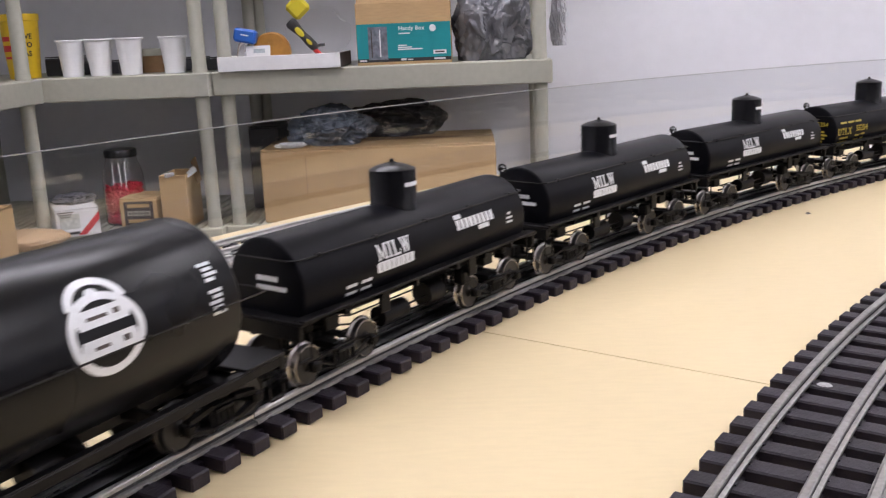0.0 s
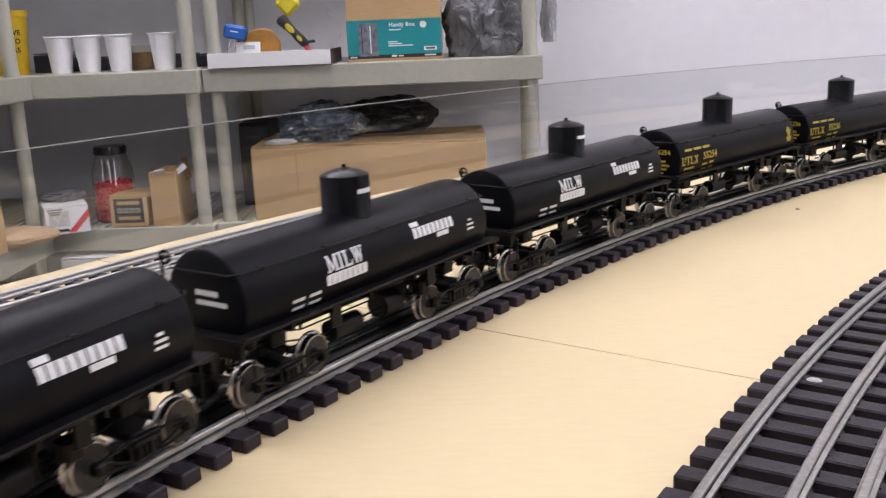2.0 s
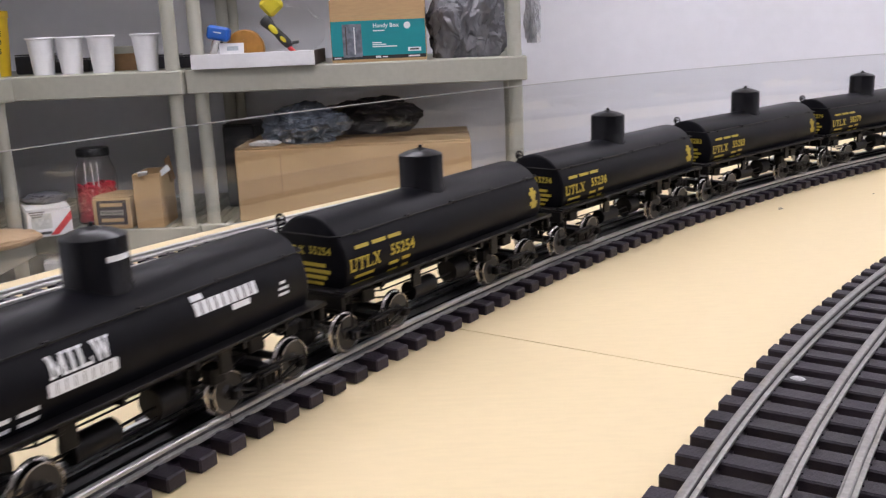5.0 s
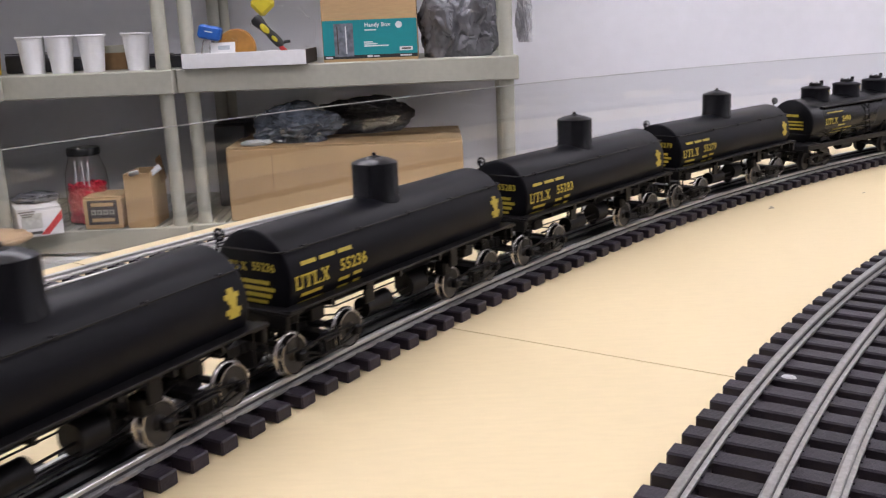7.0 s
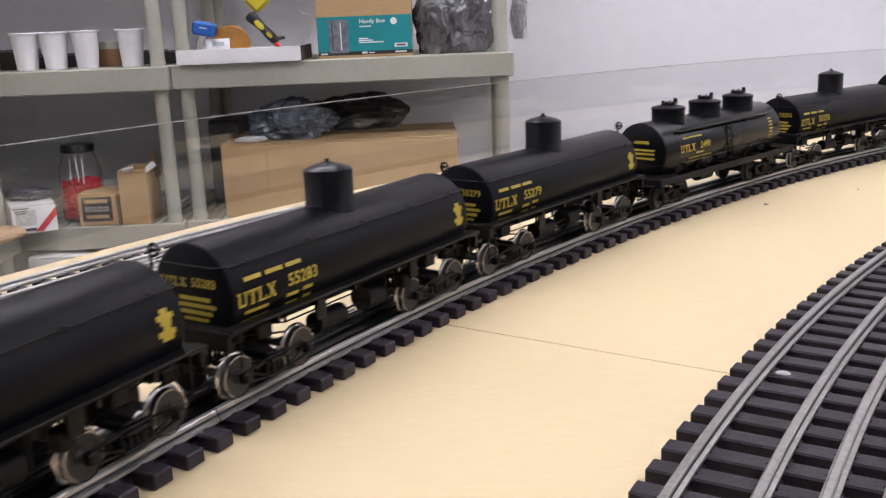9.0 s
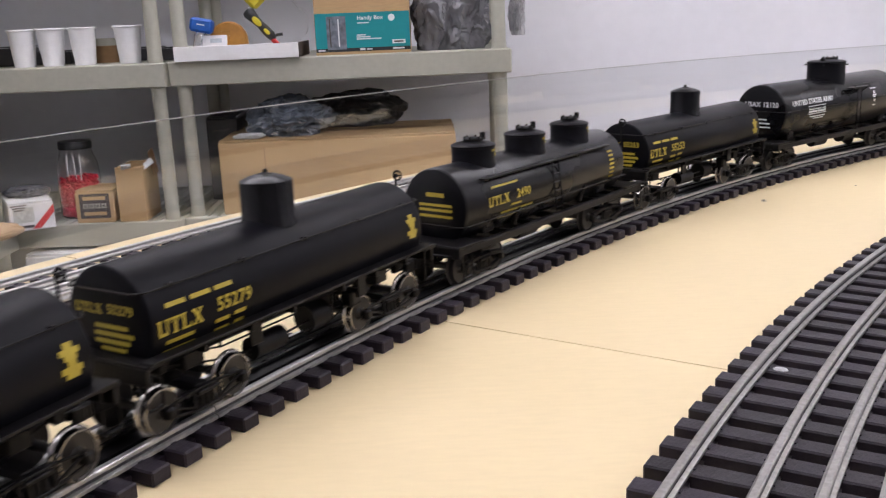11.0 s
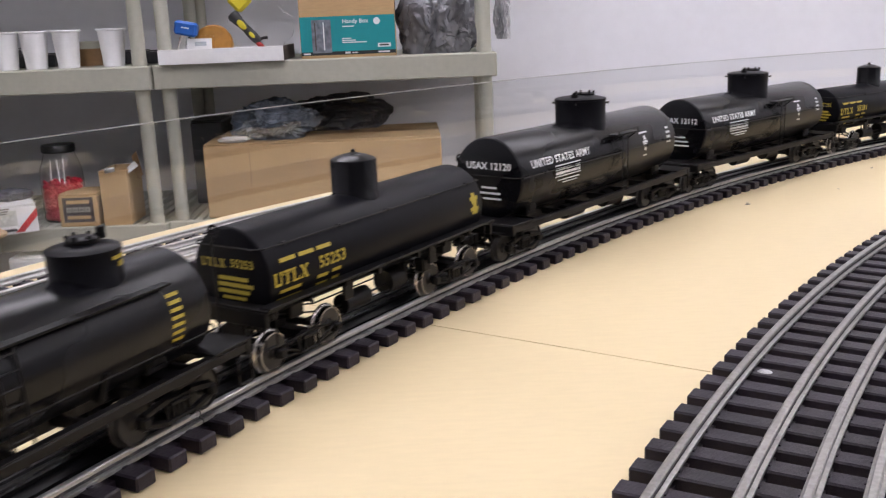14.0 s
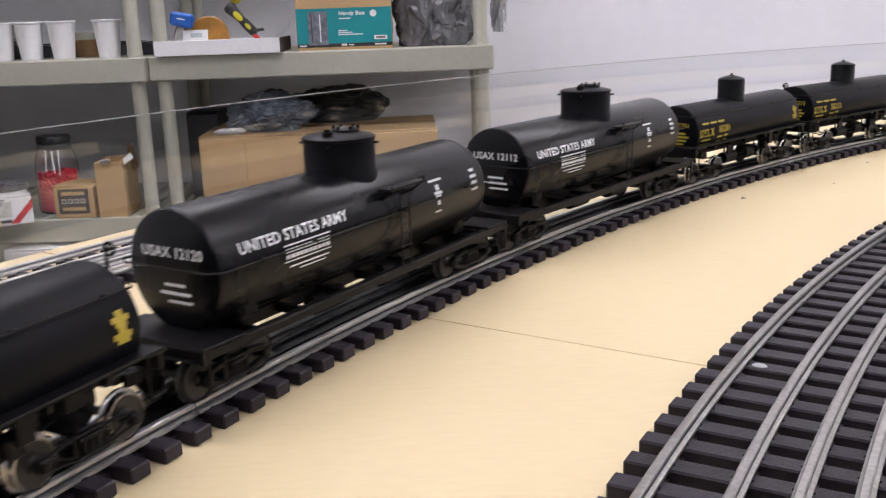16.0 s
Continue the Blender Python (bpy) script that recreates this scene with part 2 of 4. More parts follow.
def wrap(bm, x, z, axis_z, r, widen=1.0):
    """Lay flat lettering on the side of a lying tank that faces +y; it reads towards -x."""
    a0 = math.asin(max(-1, min(1, (z - axis_z) / r)))
    for v in bm.verts:
        a = a0 + v.co.y / r
        q = r + 0.0005 + v.co.z
        v.co = Vector((x - v.co.x * widen, q * math.cos(a), axis_z + q * math.sin(a)))
    return bm


def ring_bar(x, r, turn, spec):
    """Bars (along, height, width, high) on the side of an upright dome at x; turn in degrees from +x."""
    bm = bmesh.new()
    for u, z, w, hgt in spec:
        prev = None
        for k in range(9):
            a = radians(turn) + (u + w * (k / 8 - 0.5)) / r
            pair = [bm.verts.new((x + (r + 0.0005) * math.cos(a), (r + 0.0005) * math.sin(a), z + s * hgt / 2)) for s in (-1, 1)]
            if prev:
                bm.faces.new((prev[0], pair[0], pair[1], prev[1]))
            prev = pair
    return bm


def on_end(bm, x, y, z, widen=1.0):
    """Lay flat lettering on the end that faces +x; it reads towards +y."""
    for v in bm.verts:
        v.co = Vector((x + v.co.z, y + v.co.x * widen, z + v.co.y))
    return bm


def polar(a, r, z=0.0):
    return Vector((CX + r * math.cos(a), CY + r * math.sin(a), z))


# ---------------------------------------------------------------- room
def slab(name, c, s, mat, label, category):
    bm = B()
    box(bm, c, s)
    return tagged(part(name, bm, mat, smooth=None), label, category, kind="structure")


X0, X1, Y0, Y1 = -1.80, 7.4, -4.6, 3.035
XM, YM = (X0 + X1) / 2, (Y0 + Y1) / 2
slab("floor", (XM, YM, FLOOR_Z - 0.05), (X1 - X0 + 0.4, Y1 - Y0 + 0.4, 0.1), M_FLOOR, "grey vinyl floor of the club room", "floor")
slab("ceiling", (XM, YM, CEIL_Z + 0.05), (X1 - X0 + 0.4, Y1 - Y0 + 0.4, 0.1), M_CEIL, "white tiled ceiling", "ceiling")
HZ = CEIL_Z - FLOOR_Z
for nm, c, s in (("wall_north", (XM, Y1 + 0.1, (CEIL_Z + FLOOR_Z) / 2), (X1 - X0 + 0.4, 0.2, HZ - 0.004)),
                 ("wall_south", (XM, Y0 - 0.1, (CEIL_Z + FLOOR_Z) / 2), (X1 - X0 + 0.4, 0.2, HZ - 0.004)),
                 ("wall_west", (X0 - 0.1, YM, (CEIL_Z + FLOOR_Z) / 2), (0.2, Y1 - Y0 - 0.004, HZ - 0.004)),
                 ("wall_east", (X1 + 0.1, YM, (CEIL_Z + FLOOR_Z) / 2), (0.2, Y1 - Y0 - 0.004, HZ - 0.004))):
    slab(nm, c, s, M_WALL, "plain wall painted cool white", "wall")

lamp = thing("ceiling_light", "long white fluorescent ceiling light with glowing diffuser", "ceiling light", "ceiling lights")
bm = B()
box(bm, (0, 0, -0.03), (1.24, 0.32, 0.06), 0.004)
part("housing", bm, M_LAMPBODY, lamp)
bm = B()
box(bm, (0, 0, -0.066), (1.20, 0.28, 0.008), 0.002)
part("diffuser", bm, M_LAMP, lamp, "glowing white diffuser")
first = True
for lx, ly in [(x, y) for x in (-0.65, 1.30, 3.50, 5.80) for y in (-0.60, 0.90, 2.20)]:
    m = pose(lx, ly, CEIL_Z)
    if first:
        lamp.matrix_basis = m
        first = False
    else:
        copy_thing(lamp, m)

# ---------------------------------------------------------------- table
table = thing("train_table", "curved train table topped with pale plywood sheets", "table", kind="structure")
R_IN, R_OUT, THICK = 2.92, 4.065, 0.019
JOINT, STEP = 2.567, 0.349
cuts = [JOINT + k * STEP for k in range(-4, 4)]
cuts = [A0] + [c for c in cuts if A0 + 0.05 < c < A1 - 0.05] + [A1]
GAP = 0.00024
for a, b in zip(cuts, cuts[1:]):
    bm = B()
    n = 24
    rows = []
    for k in range(n + 1):
        t = a + GAP + (b - a - 2 * GAP) * k / n
        rows.append([bm.verts.new(polar(t, r, z)) for r, z in ((R_IN, 0), (R_OUT, 0), (R_OUT, -THICK), (R_IN, -THICK))])
    for p, q in zip(rows, rows[1:]):
        for j in range(4):
            bm.faces.new((p[j], p[(j + 1) % 4], q[(j + 1) % 4], q[j]))
    bm.faces.new(rows[0])
    bm.faces.new(rows[-1])
    part("top_panel", bm, M_PLY, table, smooth=30)
for r0, r1 in ((R_IN + 0.02, R_IN + 0.058), (R_OUT - 0.075, R_OUT - 0.037)):
    bm = B()
    rows = []
    n = 120
    for k in range(n + 1):
        t = A0 + 0.01 + (A1 - A0 - 0.02) * k / n
        rows.append([bm.verts.new(polar(t, r, z)) for r, z in ((r0, -THICK - 0.001), (r1, -THICK - 0.001), (r1, -0.12), (r0, -0.12))])
    for p, q in zip(rows, rows[1:]):
        for j in range(4):
            bm.faces.new((p[j], p[(j + 1) % 4], q[(j + 1) % 4], q[j]))
    bm.faces.new(rows[0])
    bm.faces.new(rows[-1])
    part("apron", bm, M_EDGE, table, smooth=30)
for k in range(8):
    a = A0 + 0.06 + (A1 - A0 - 0.12) * k / 7
    for r in (R_IN + 0.085, R_OUT - 0.105):
        bm = B()
        box(bm, (0, 0, (FLOOR_Z - THICK - 0.001) / 2), (0.045, 0.045, -FLOOR_Z - THICK - 0.001), 0.003)
        p = polar(a, r)
        part("leg", bm, M_EDGE, table, at=pose(p.x, p.y, 0, 0, 0, math.degrees(a)))

# small dark marks on the plywood
for a, r, w in ((2.3735, 3.443, 0.010), (2.320, 3.390, 0.004), (2.257, 3.438, 0.006), (2.3715, 3.447, 0.006)):
    bm = B()
    lathe(bm, [(0, 0.0006), (w * 0.35, 0.0005), (w * 0.5, 0.0)], 9)
    p = polar(a, r, 0.0002)
    tagged(part("screw_hole_mark", bm, M_DARKTHING, at=pose(p.x, p.y, p.z, 0, 0, 20) @ Matrix.Diagonal((1, 0.45, 1, 1))), "small dark mark in the plywood table top", "mark", "plywood marks")


# ---------------------------------------------------------------- track
def sweep_rail(r, a0=A0 + 0.02, a1=A1 - 0.02, cutat=None):
    h = RAIL_H
    prof = [(-0.0050, 0), (0.0050, 0), (0.0050, 0.0022), (0.0022, 0.0030), (0.0010, 0.0048), (0.0028, 0.0054), (0.0028, h - 0.0008), (0.0018, h),
            (-0.0018, h), (-0.0028, h - 0.0008), (-0.0028, 0.0054), (-0.0010, 0.0048), (-0.0022, 0.0030), (-0.0050, 0.0022)]
    bm = B()
    n = int((a1 - a0) * 220)
    prev = None
    for k in range(n + 1):
        a = a0 + (a1 - a0) * k / n
        ring = [bm.verts.new(polar(a, r + x, TIE_H + z)) for x, z in prof]
        if prev:
            for j in range(len(ring)):
                f = bm.faces.new((prev[j], prev[(j + 1) % len(ring)], ring[(j + 1) % len(ring)], ring[j]))
                # web and head underside take the colour that holds the painted shade
                f.material_index = 1 if j in (3, 4, 10, 11) else 0
        else:
            bm.faces.new(ring)
        prev = ring
    bm.faces.new(prev)
    return bm


def tie_mesh(half_out, half_in, rails):
    """A tie along local x (outwards positive) with a clip on each side of every rail."""
    bm = B()
    w = 0.0165
    box(bm, ((half_out - half_in) / 2, 0, TIE_H / 2), (half_out + half_in, w, TIE_H), 0.0012)
    for x in rails:
        for d in (-1, 1):
            box(bm, (x + d * 0.0056, 0, TIE_H + 0.0004), (0.0012, 0.0040, 0.0010))
    return finish(bm, "tie", M_TIE, None)


def track(name, label, r_mid, rails, out, inn, joints=(), step=TIE_STEP, phase=2.6, metal=M_RAIL, web=M_RAIL):
    tr = thing(name, label, "railway track", "curved tracks", kind="structure")
    for d in rails:
        stops = [A0 + 0.02] + [j for j in joints] + [A1 - 0.02]
        for a, b in zip(stops, stops[1:]):
            part("rail", sweep_rail(r_mid + d, a + 0.0002, b - 0.0002), [metal, web], tr, smooth=30)
    # dark webs under the rails, added to deepen the shade inside the track
    for d in rails:
        bm = B()
        prev = None
        for k in range(241):
            a = A0 + 0.02 + (A1 - A0 - 0.04) * k / 240
            ring = [bm.verts.new(polar(a, r_mid + d + x, z)) for x, z in ((-0.005, 0.0003), (0.003, 0.0003), (0.003, 0.0060), (-0.005, 0.0060))]
            if prev:
                for j in range(4):
                    bm.faces.new((prev[j], prev[(j + 1) % 4], ring[(j + 1) % 4], ring[j]))
            else:
                bm.faces.new(ring)
            prev = ring
        bm.faces.new(prev)
        part("tie_web", bm, M_TIE, tr, smooth=30)
    me = tie_mesh(out, inn, rails)
    da = step / r_mid
    lo, hi = math.ceil((A0 + 0.02 - phase) / da), math.floor((A1 - 0.02 - phase) / da)
    hi = min(hi, lo + 299)
    for k in range(lo, hi + 1):
        a = phase + k * da
        p = polar(a, r_mid)
        part("tie", me, M_TIE, tr, at=pose(p.x, p.y, 0.0004, 0, 0, math.degrees(a) + random.uniform(-0.25, 0.25)))
    return tr


# ---------------------------------------------------------------- acrylic guard along the table's outer edge
G_TOP, G_R, G_T = 0.1525, 4.069, 0.004
guard_cuts = [A0 + 0.02, 1.5, 1.95, 2.86, 3.30, A1 - 0.02]
for a, b in zip(guard_cuts, guard_cuts[1:]):
    g = thing("acrylic_guard", "clear acrylic guard sheet along the table edge", "guard", "guard sheets")
    for nm, z0, z1, mat in (("sheet", -0.06, G_TOP - 0.0015, M_ACRYL), ("top_edge", G_TOP - 0.0014, G_TOP - 0.0003, M_ACRYLEDGE)):
        bm = B()
        n = 24
        prev = None
        for k in range(n + 1):
            t = a + 0.0004 + (b - a - 0.0008) * k / n
            ring = [bm.verts.new(polar(t, r, z)) for r, z in ((G_R, z0), (G_R + G_T, z0), (G_R + G_T, z1), (G_R, z1))]
            if prev:
                for j in range(4):
                    bm.faces.new((prev[j], prev[(j + 1) % 4], ring[(j + 1) % 4], ring[j]))
            else:
                bm.faces.new(ring)
            prev = ring
        bm.faces.new(prev)
        o = part(nm, bm, mat, g, smooth=30)
        o.visible_shadow = nm != "sheet"


# ---------------------------------------------------------------- train
WHEEL_R = 0.0155


def wheelset_mesh(shiny):
    bm = B()
    tyre = 0
    for side in (-1, 1):
        m = Matrix.Translation((0, side * 0.0, 0)) @ Euler((radians(-90 * side), 0, 0)).to_matrix().to_4x4()
        prof = [(0.0, 0.0192), (WHEEL_R + 0.0022, 0.0192), (WHEEL_R + 0.0024, 0.0200), (WHEEL_R + 0.0018, 0.0208), (WHEEL_R + 0.0002, 0.0214),
                (WHEEL_R - 0.0002, 0.0262), (WHEEL_R - 0.0012, 0.0264), (WHEEL_R - 0.0018, 0.0250), (WHEEL_R - 0.0100, 0.0246), (0.0042, 0.0262), (0.0036, 0.0272), (0.0, 0.0272)]
        lathe(bm, prof, 28, m, mats=[1, 0, 0, 0, 0, 0, 0, 1, 1, 1, 1])
    rod(bm, (0, -0.0195, 0), (0, 0.0195, 0), 0.0032, 8, mat=1)
    rod(bm, (0, -0.031, 0), (0, -0.026, 0), 0.0018, 6, mat=1)
    rod(bm, (0, 0.026, 0), (0, 0.031, 0), 0.0018, 6, mat=1)
    return finish(bm, "wheelset", [M_STEEL if shiny else M_DULLWHEEL, M_WHEELPLATE], 40)


WHEEL_SHINY, WHEEL_DULL = wheelset_mesh(True), wheelset_mesh(False)
wheels = []       # every turning wheelset, with its axle place on its truck


def sideframe_mesh(wb, cast):
    """One side of a truck, in its own plane y = 0, axle height at z = WHEEL_R."""
    bm = B()
    hb = wb / 2
    zc = WHEEL_R
    for sx in (-1, 1):
        box(bm, (sx * hb, 0, zc), (0.0078, 0.0060, 0.0078), 0.001)
        box(bm, (sx * hb, 0.0038, zc), (0.0065, 0.0016, 0.0065), 0.0006)
        if cast:
            rod(bm, (sx * hb, 0, zc + 0.004), (sx * hb * 0.32, 0, zc + 0.0075), 0.0030, 6)
            rod(bm, (sx * hb, 0, zc - 0.003), (sx * hb * 0.32, 0, zc - 0.0085), 0.0028, 6)
        else:
            rod(bm, (sx * hb, 0, zc + 0.0036), (sx * hb * 0.34, 0, zc + 0.0064), 0.0012, 6)
            rod(bm, (sx * hb, 0, zc + 0.0030), (sx * hb * 0.34, 0, zc - 0.0056), 0.0011, 6)
            rod(bm, (sx * hb, 0, zc - 0.0040), (sx * hb * 0.34, 0, zc - 0.0074), 0.0011, 6)
        rod(bm, (sx * hb * 0.33, 0, zc - 0.0076), (sx * hb * 0.33, 0, zc + 0.0068), 0.0016, 6)
    box(bm, (0, 0, zc + 0.0066), (wb * 0.36, 0.0040, 0.0020), 0.0004)
    box(bm, (0, 0, zc - 0.0074), (wb * 0.36, 0.0050, 0.0022), 0.0004)
    for k in (-1, 0, 1):
        rod(bm, (k * 0.0048, 0, zc - 0.0068), (k * 0.0048, 0, zc + 0.0040), 0.0017, 7)
    box(bm, (0, 0.0006, zc + 0.0042), (wb * 0.28, 0.0060, 0.0026), 0.0005)
    return finish(bm, "sideframe", M_BLACK, 35)


def add_truck(car, x, yaw, wb, shiny, cast):
    bm = B()
    box(bm, (0, 0, WHEEL_R + 0.005), (0.012, 0.056, 0.006), 0.001)
    rod(bm, (0, 0, WHEEL_R + 0.006), (0, 0, WHEEL_R + 0.014), 0.008, 12)
    for sx in (-1, 1):
        box(bm, (sx * 0.013, 0, WHEEL_R - 0.004), (0.0025, 0.044, 0.005), 0.0004)
    tr = part("truck", bm, M_BLACK, car, "black four-wheel truck", at=pose(x, 0, 0, 0, 0, yaw))
    me = sideframe_mesh(wb, cast)
    part("sideframe", me, M_BLACK, tr, at=pose(0, 0.0315, 0))
    part("sideframe", me, M_BLACK, tr, at=pose(0, -0.0315, 0, 0, 0, 180))
    for sx in (-1, 1):
        w = part("wheelset", WHEEL_SHINY if shiny else WHEEL_DULL, None, tr, "bright steel wheels on one axle" if shiny else "dull black wheels on one axle", at=pose(sx * wb / 2, 0, WHEEL_R))
        wheels.append((w, sx * wb / 2))
    return tr


def add_coupler(car, x, d, z):
    bm = B()
    box(bm, (d * 0.010, 0, 0), (0.026, 0.006, 0.006), 0.001)
    box(bm, (d * 0.022, 0.002, 0), (0.012, 0.012, 0.011), 0.002)
    box(bm, (d * 0.028, 0.007, 0), (0.010, 0.004, 0.010), 0.001)
    part("coupler", bm, M_BLACK, car, at=pose(x, 0, z))


def tank_shell(half, r, dish, seg=56):
    """A lying tank along x with dished ends and rivet seams."""
    prof = [(0.0, -half - dish), (r * 0.40, -half - dish * 0.93), (r * 0.72, -half - dish * 0.74), (r * 0.92, -half - dish * 0.50), (r * 0.972, -half - dish * 0.38), (r * 0.993, -half - dish * 0.16), (r, -half + 0.0006)]
    prof += [(a, -z) for a, z in reversed(prof[:7])]
    bm = B()
    lathe(bm, prof, seg, Euler((0, radians(90), 0)).to_matrix().to_4x4())
    return bm


def dome_bm(r, zb, zt, seg=32):
    bm = B()
    lathe(bm, [(r + 0.0012, zb - 0.016), (r + 0.0010, zb), (r, zb + 0.0020), (r, zt - 0.0030), (r + 0.0009, zt - 0.0028), (r + 0.0009, zt - 0.0008), (r * 0.95, zt + 0.0004), (r * 0.80, zt + 0.0014), (r * 0.45, zt + 0.0026), (0, zt + 0.0032)], seg)
    return bm


def brake_wheel(car, x, y, z, post_z):
    bm = B()
    n, rr = 14, 0.0042
    pts = [Vector((x, y + rr * math.cos(2 * math.pi * k / n), z + rr * math.sin(2 * math.pi * k / n))) for k in range(n)]
    for k in range(n):
        rod(bm, pts[k], pts[(k + 1) % n], 0.0009, 5)
    for k in range(0, n, 4):
        rod(bm, (x, y, z), pts[k], 0.0006, 4)
    rod(bm, (x + 0.0, y, z), (x + 0.004, y, z), 0.0014, 6)
    rod(bm, (x + 0.003, y, z + 0.002), (x + 0.003, y, post_z), 0.0010, 5)
    part("brake_wheel", bm, M_BLACK, car)


def ladder(bm, x, y, z0, z1, w=0.010, n=5, lean=0.0):
    for sx in (-1, 1):
        rod(bm, (x + sx * w / 2, y, z0), (x + sx * w / 2, y - lean, z1), 0.0008, 5)
    for k in range(n):
        f = (k + 0.5) / n
        rod(bm, (x - w / 2, y - lean * f, z0 + (z1 - z0) * f), (x + w / 2, y - lean * f, z0 + (z1 - z0) * f), 0.0006, 4)


def handrail(car, xs, r, axis_z, z, end_x):
    """A wire rail round the tank on short stanchions."""
    y = math.sqrt(max(0.0, r * r - (z - axis_z) ** 2)) + 0.0042
    bm = B()
    for s in (-1, 1):
        rod(bm, (-end_x, s * y, z), (end_x, s * y, z), 0.0007, 5)
        for x in xs:
            rod(bm, (x, s * (y - 0.006), z), (x, s * y, z), 0.0008, 5)
            rod(bm, (x, s * y, z - 0.0014), (x, s * y, z + 0.0014), 0.0012, 5)
    for e in (-1, 1):
        rod(bm, (e * end_x, -y, z), (e * (end_x + 0.006), -y * 0.8, z), 0.0007, 5)
        rod(bm, (e * end_x, y, z), (e * (end_x + 0.006), y * 0.8, z), 0.0007, 5)
        rod(bm, (e * (end_x + 0.006), -y * 0.8, z), (e * (end_x + 0.006), y * 0.8, z), 0.0007, 5)
    part("handrail", bm, M_BLACK, car)


# ---- the short tank car with one tall dome
S_LEN, S_TRUCK, S_WB = 0.3635, 0.1125, 0.070
S_R, S_AX, S_HALF = 0.0385, 0.0745, 0.1555


def small_tank_car(style, number=""):
    names = {"white": "black single-dome model tank car with white lettering", "yellow": "black single-dome model tank car with yellow lettering"}
    car = thing("tank_car", names[style], "model tank car", "train of tank cars")
    part("tank", tank_shell(S_HALF, S_R, 0.0035), M_TANK, car, at=pose(0, 0, S_AX))
    bm = B()
    zb, zt, r = S_AX + S_R - 0.004, 0.1405, 0.0202
    lathe(bm, [(r + 0.0016, zb - 0.016), (r + 0.0014, zb), (r, zb + 0.0024), (r, zt - 0.0006), (r * 0.985, zt + 0.0006), (r * 0.70, zt + 0.0032), (r * 0.38, zt + 0.0050), (0, zt + 0.0056)], 36)
    part("dome", bm, M_GLOSS, car)
    bm = B()
    lathe(bm, [(0.0075, 0), (0.0072, 0.0012), (0.0040, 0.0024), (0.0020, 0.0030), (0.0018, 0.0052), (0, 0.0058)], 16)
    part("dome_lid", bm, M_BLACK, car, at=pose(0, 0, 0.1440))
    # running boards and sills
    for s in (-1, 1):
        bm = B()
        box(bm, (0, s * 0.0400, 0.0565), (0.334, 0.0110, 0.0022), 0.0004)
        part("running_board", bm, M_BLACK, car)
        bm = B()
        box(bm, (0, s * 0.0120, 0.0440), (0.328, 0.0050, 0.0110), 0.0006)
        part("centre_sill", bm, M_BLACK, car)
        bm = B()
        box(bm, (0, s * 0.0290, 0.0528), (0.0035, 0.032, 0.0050), 0.0003)
        me = finish(bm, "outrigger", M_BLACK, 35)
        for x in (-0.12, -0.075, -0.03, 0.03, 0.075, 0.12):
            part("outrigger", me, None, car, at=pose(x, 0, 0))
        bm = B()
        zq = 0.0200
        pts = [(-0.160, 0.046), (-0.046, zq), (0.046, zq), (0.160, 0.046)]
        for (xa, za), (xb, zb) in zip(pts, pts[1:]):
            rod(bm, (xa, s * 0.018, za), (xb, s * 0.018, zb), 0.0008, 5)
        for x in (-0.046, 0.046):
            rod(bm, (x, s * 0.018, zq), (x, s * 0.018, 0.040), 0.0013, 6)
        part("truss_rod", bm, M_BLACK, car)
    for e in (-1, 1):
        bm = B()
        box(bm, (e * 0.1665, 0, 0.0480), (0.0050, 0.0840, 0.0120), 0.0008)
        box(bm, (e * 0.1600, 0, 0.0550), (0.0180, 0.0900, 0.0022), 0.0005)
        for s in (-1, 1):
            rod(bm, (e * 0.1690, s * 0.040, 0.026), (e * 0.1690, s * 0.040, 0.043), 0.0008, 5)
            rod(bm, (e * 0.1560, s * 0.040, 0.026), (e * 0.1560, s * 0.040, 0.054), 0.0008, 5)
            rod(bm, (e * 0.1560, s * 0.040, 0.026), (e * 0.1690, s * 0.040, 0.026), 0.0010, 5)
        part("end_sill", bm, M_BLACK, car)
        bm = B()
        box(bm, (e * S_TRUCK, 0, 0.0390), (0.016, 0.046, 0.0120), 0.001)
        box(bm, (e * 0.1400, 0, 0.0460), (0.010, 0.050, 0.0160), 0.002)
        part("bolster", bm, M_BLACK, car)
        add_coupler(car, e * 0.1660, e, 0.0285)
        # a hanging bracket behind each truck
        bm = B()
        box(bm, (e * 0.064, 0.036, 0.0460), (0.012, 0.003, 0.0200), 0.0006)
        part("hanger", bm, M_BLACK, car)
    # brake gear
    bm = B()
    rod(bm, (0.018, 0.018, 0.0255), (0.052, 0.018, 0.0255), 0.0085, 14)
    rod(bm, (0.052, 0.018, 0.0255), (0.100, 0.018, 0.0260), 0.0012, 5)
    rod(bm, (-0.100, 0.010, 0.0260), (0.018, 0.018, 0.0255), 0.0010, 5)
    part("brake_cylinder", bm, M_BLACK, car)
    bm = B()
    rod(bm, (-0.040, 0.012, 0.026), (-0.018, 0.012, 0.026), 0.0110, 14)
    box(bm, (-0.062, 0.026, 0.034), (0.014, 0.012, 0.014), 0.002)
    part("air_reservoir", bm, M_BLACK, car)
    brake_wheel(car, -0.1700, 0.006, 0.1170, 0.056)
    handrail(car, (-0.135, -0.068, 0.0, 0.068, 0.135), S_R, S_AX, 0.0985, 0.156)
    for e in (-1, 1):
        add_truck(car, e * S_TRUCK, e * math.degrees(S_TRUCK / R_MAIN), S_WB, True, False)
    mat = M_YELLOW if style == "yellow" else M_WHITE

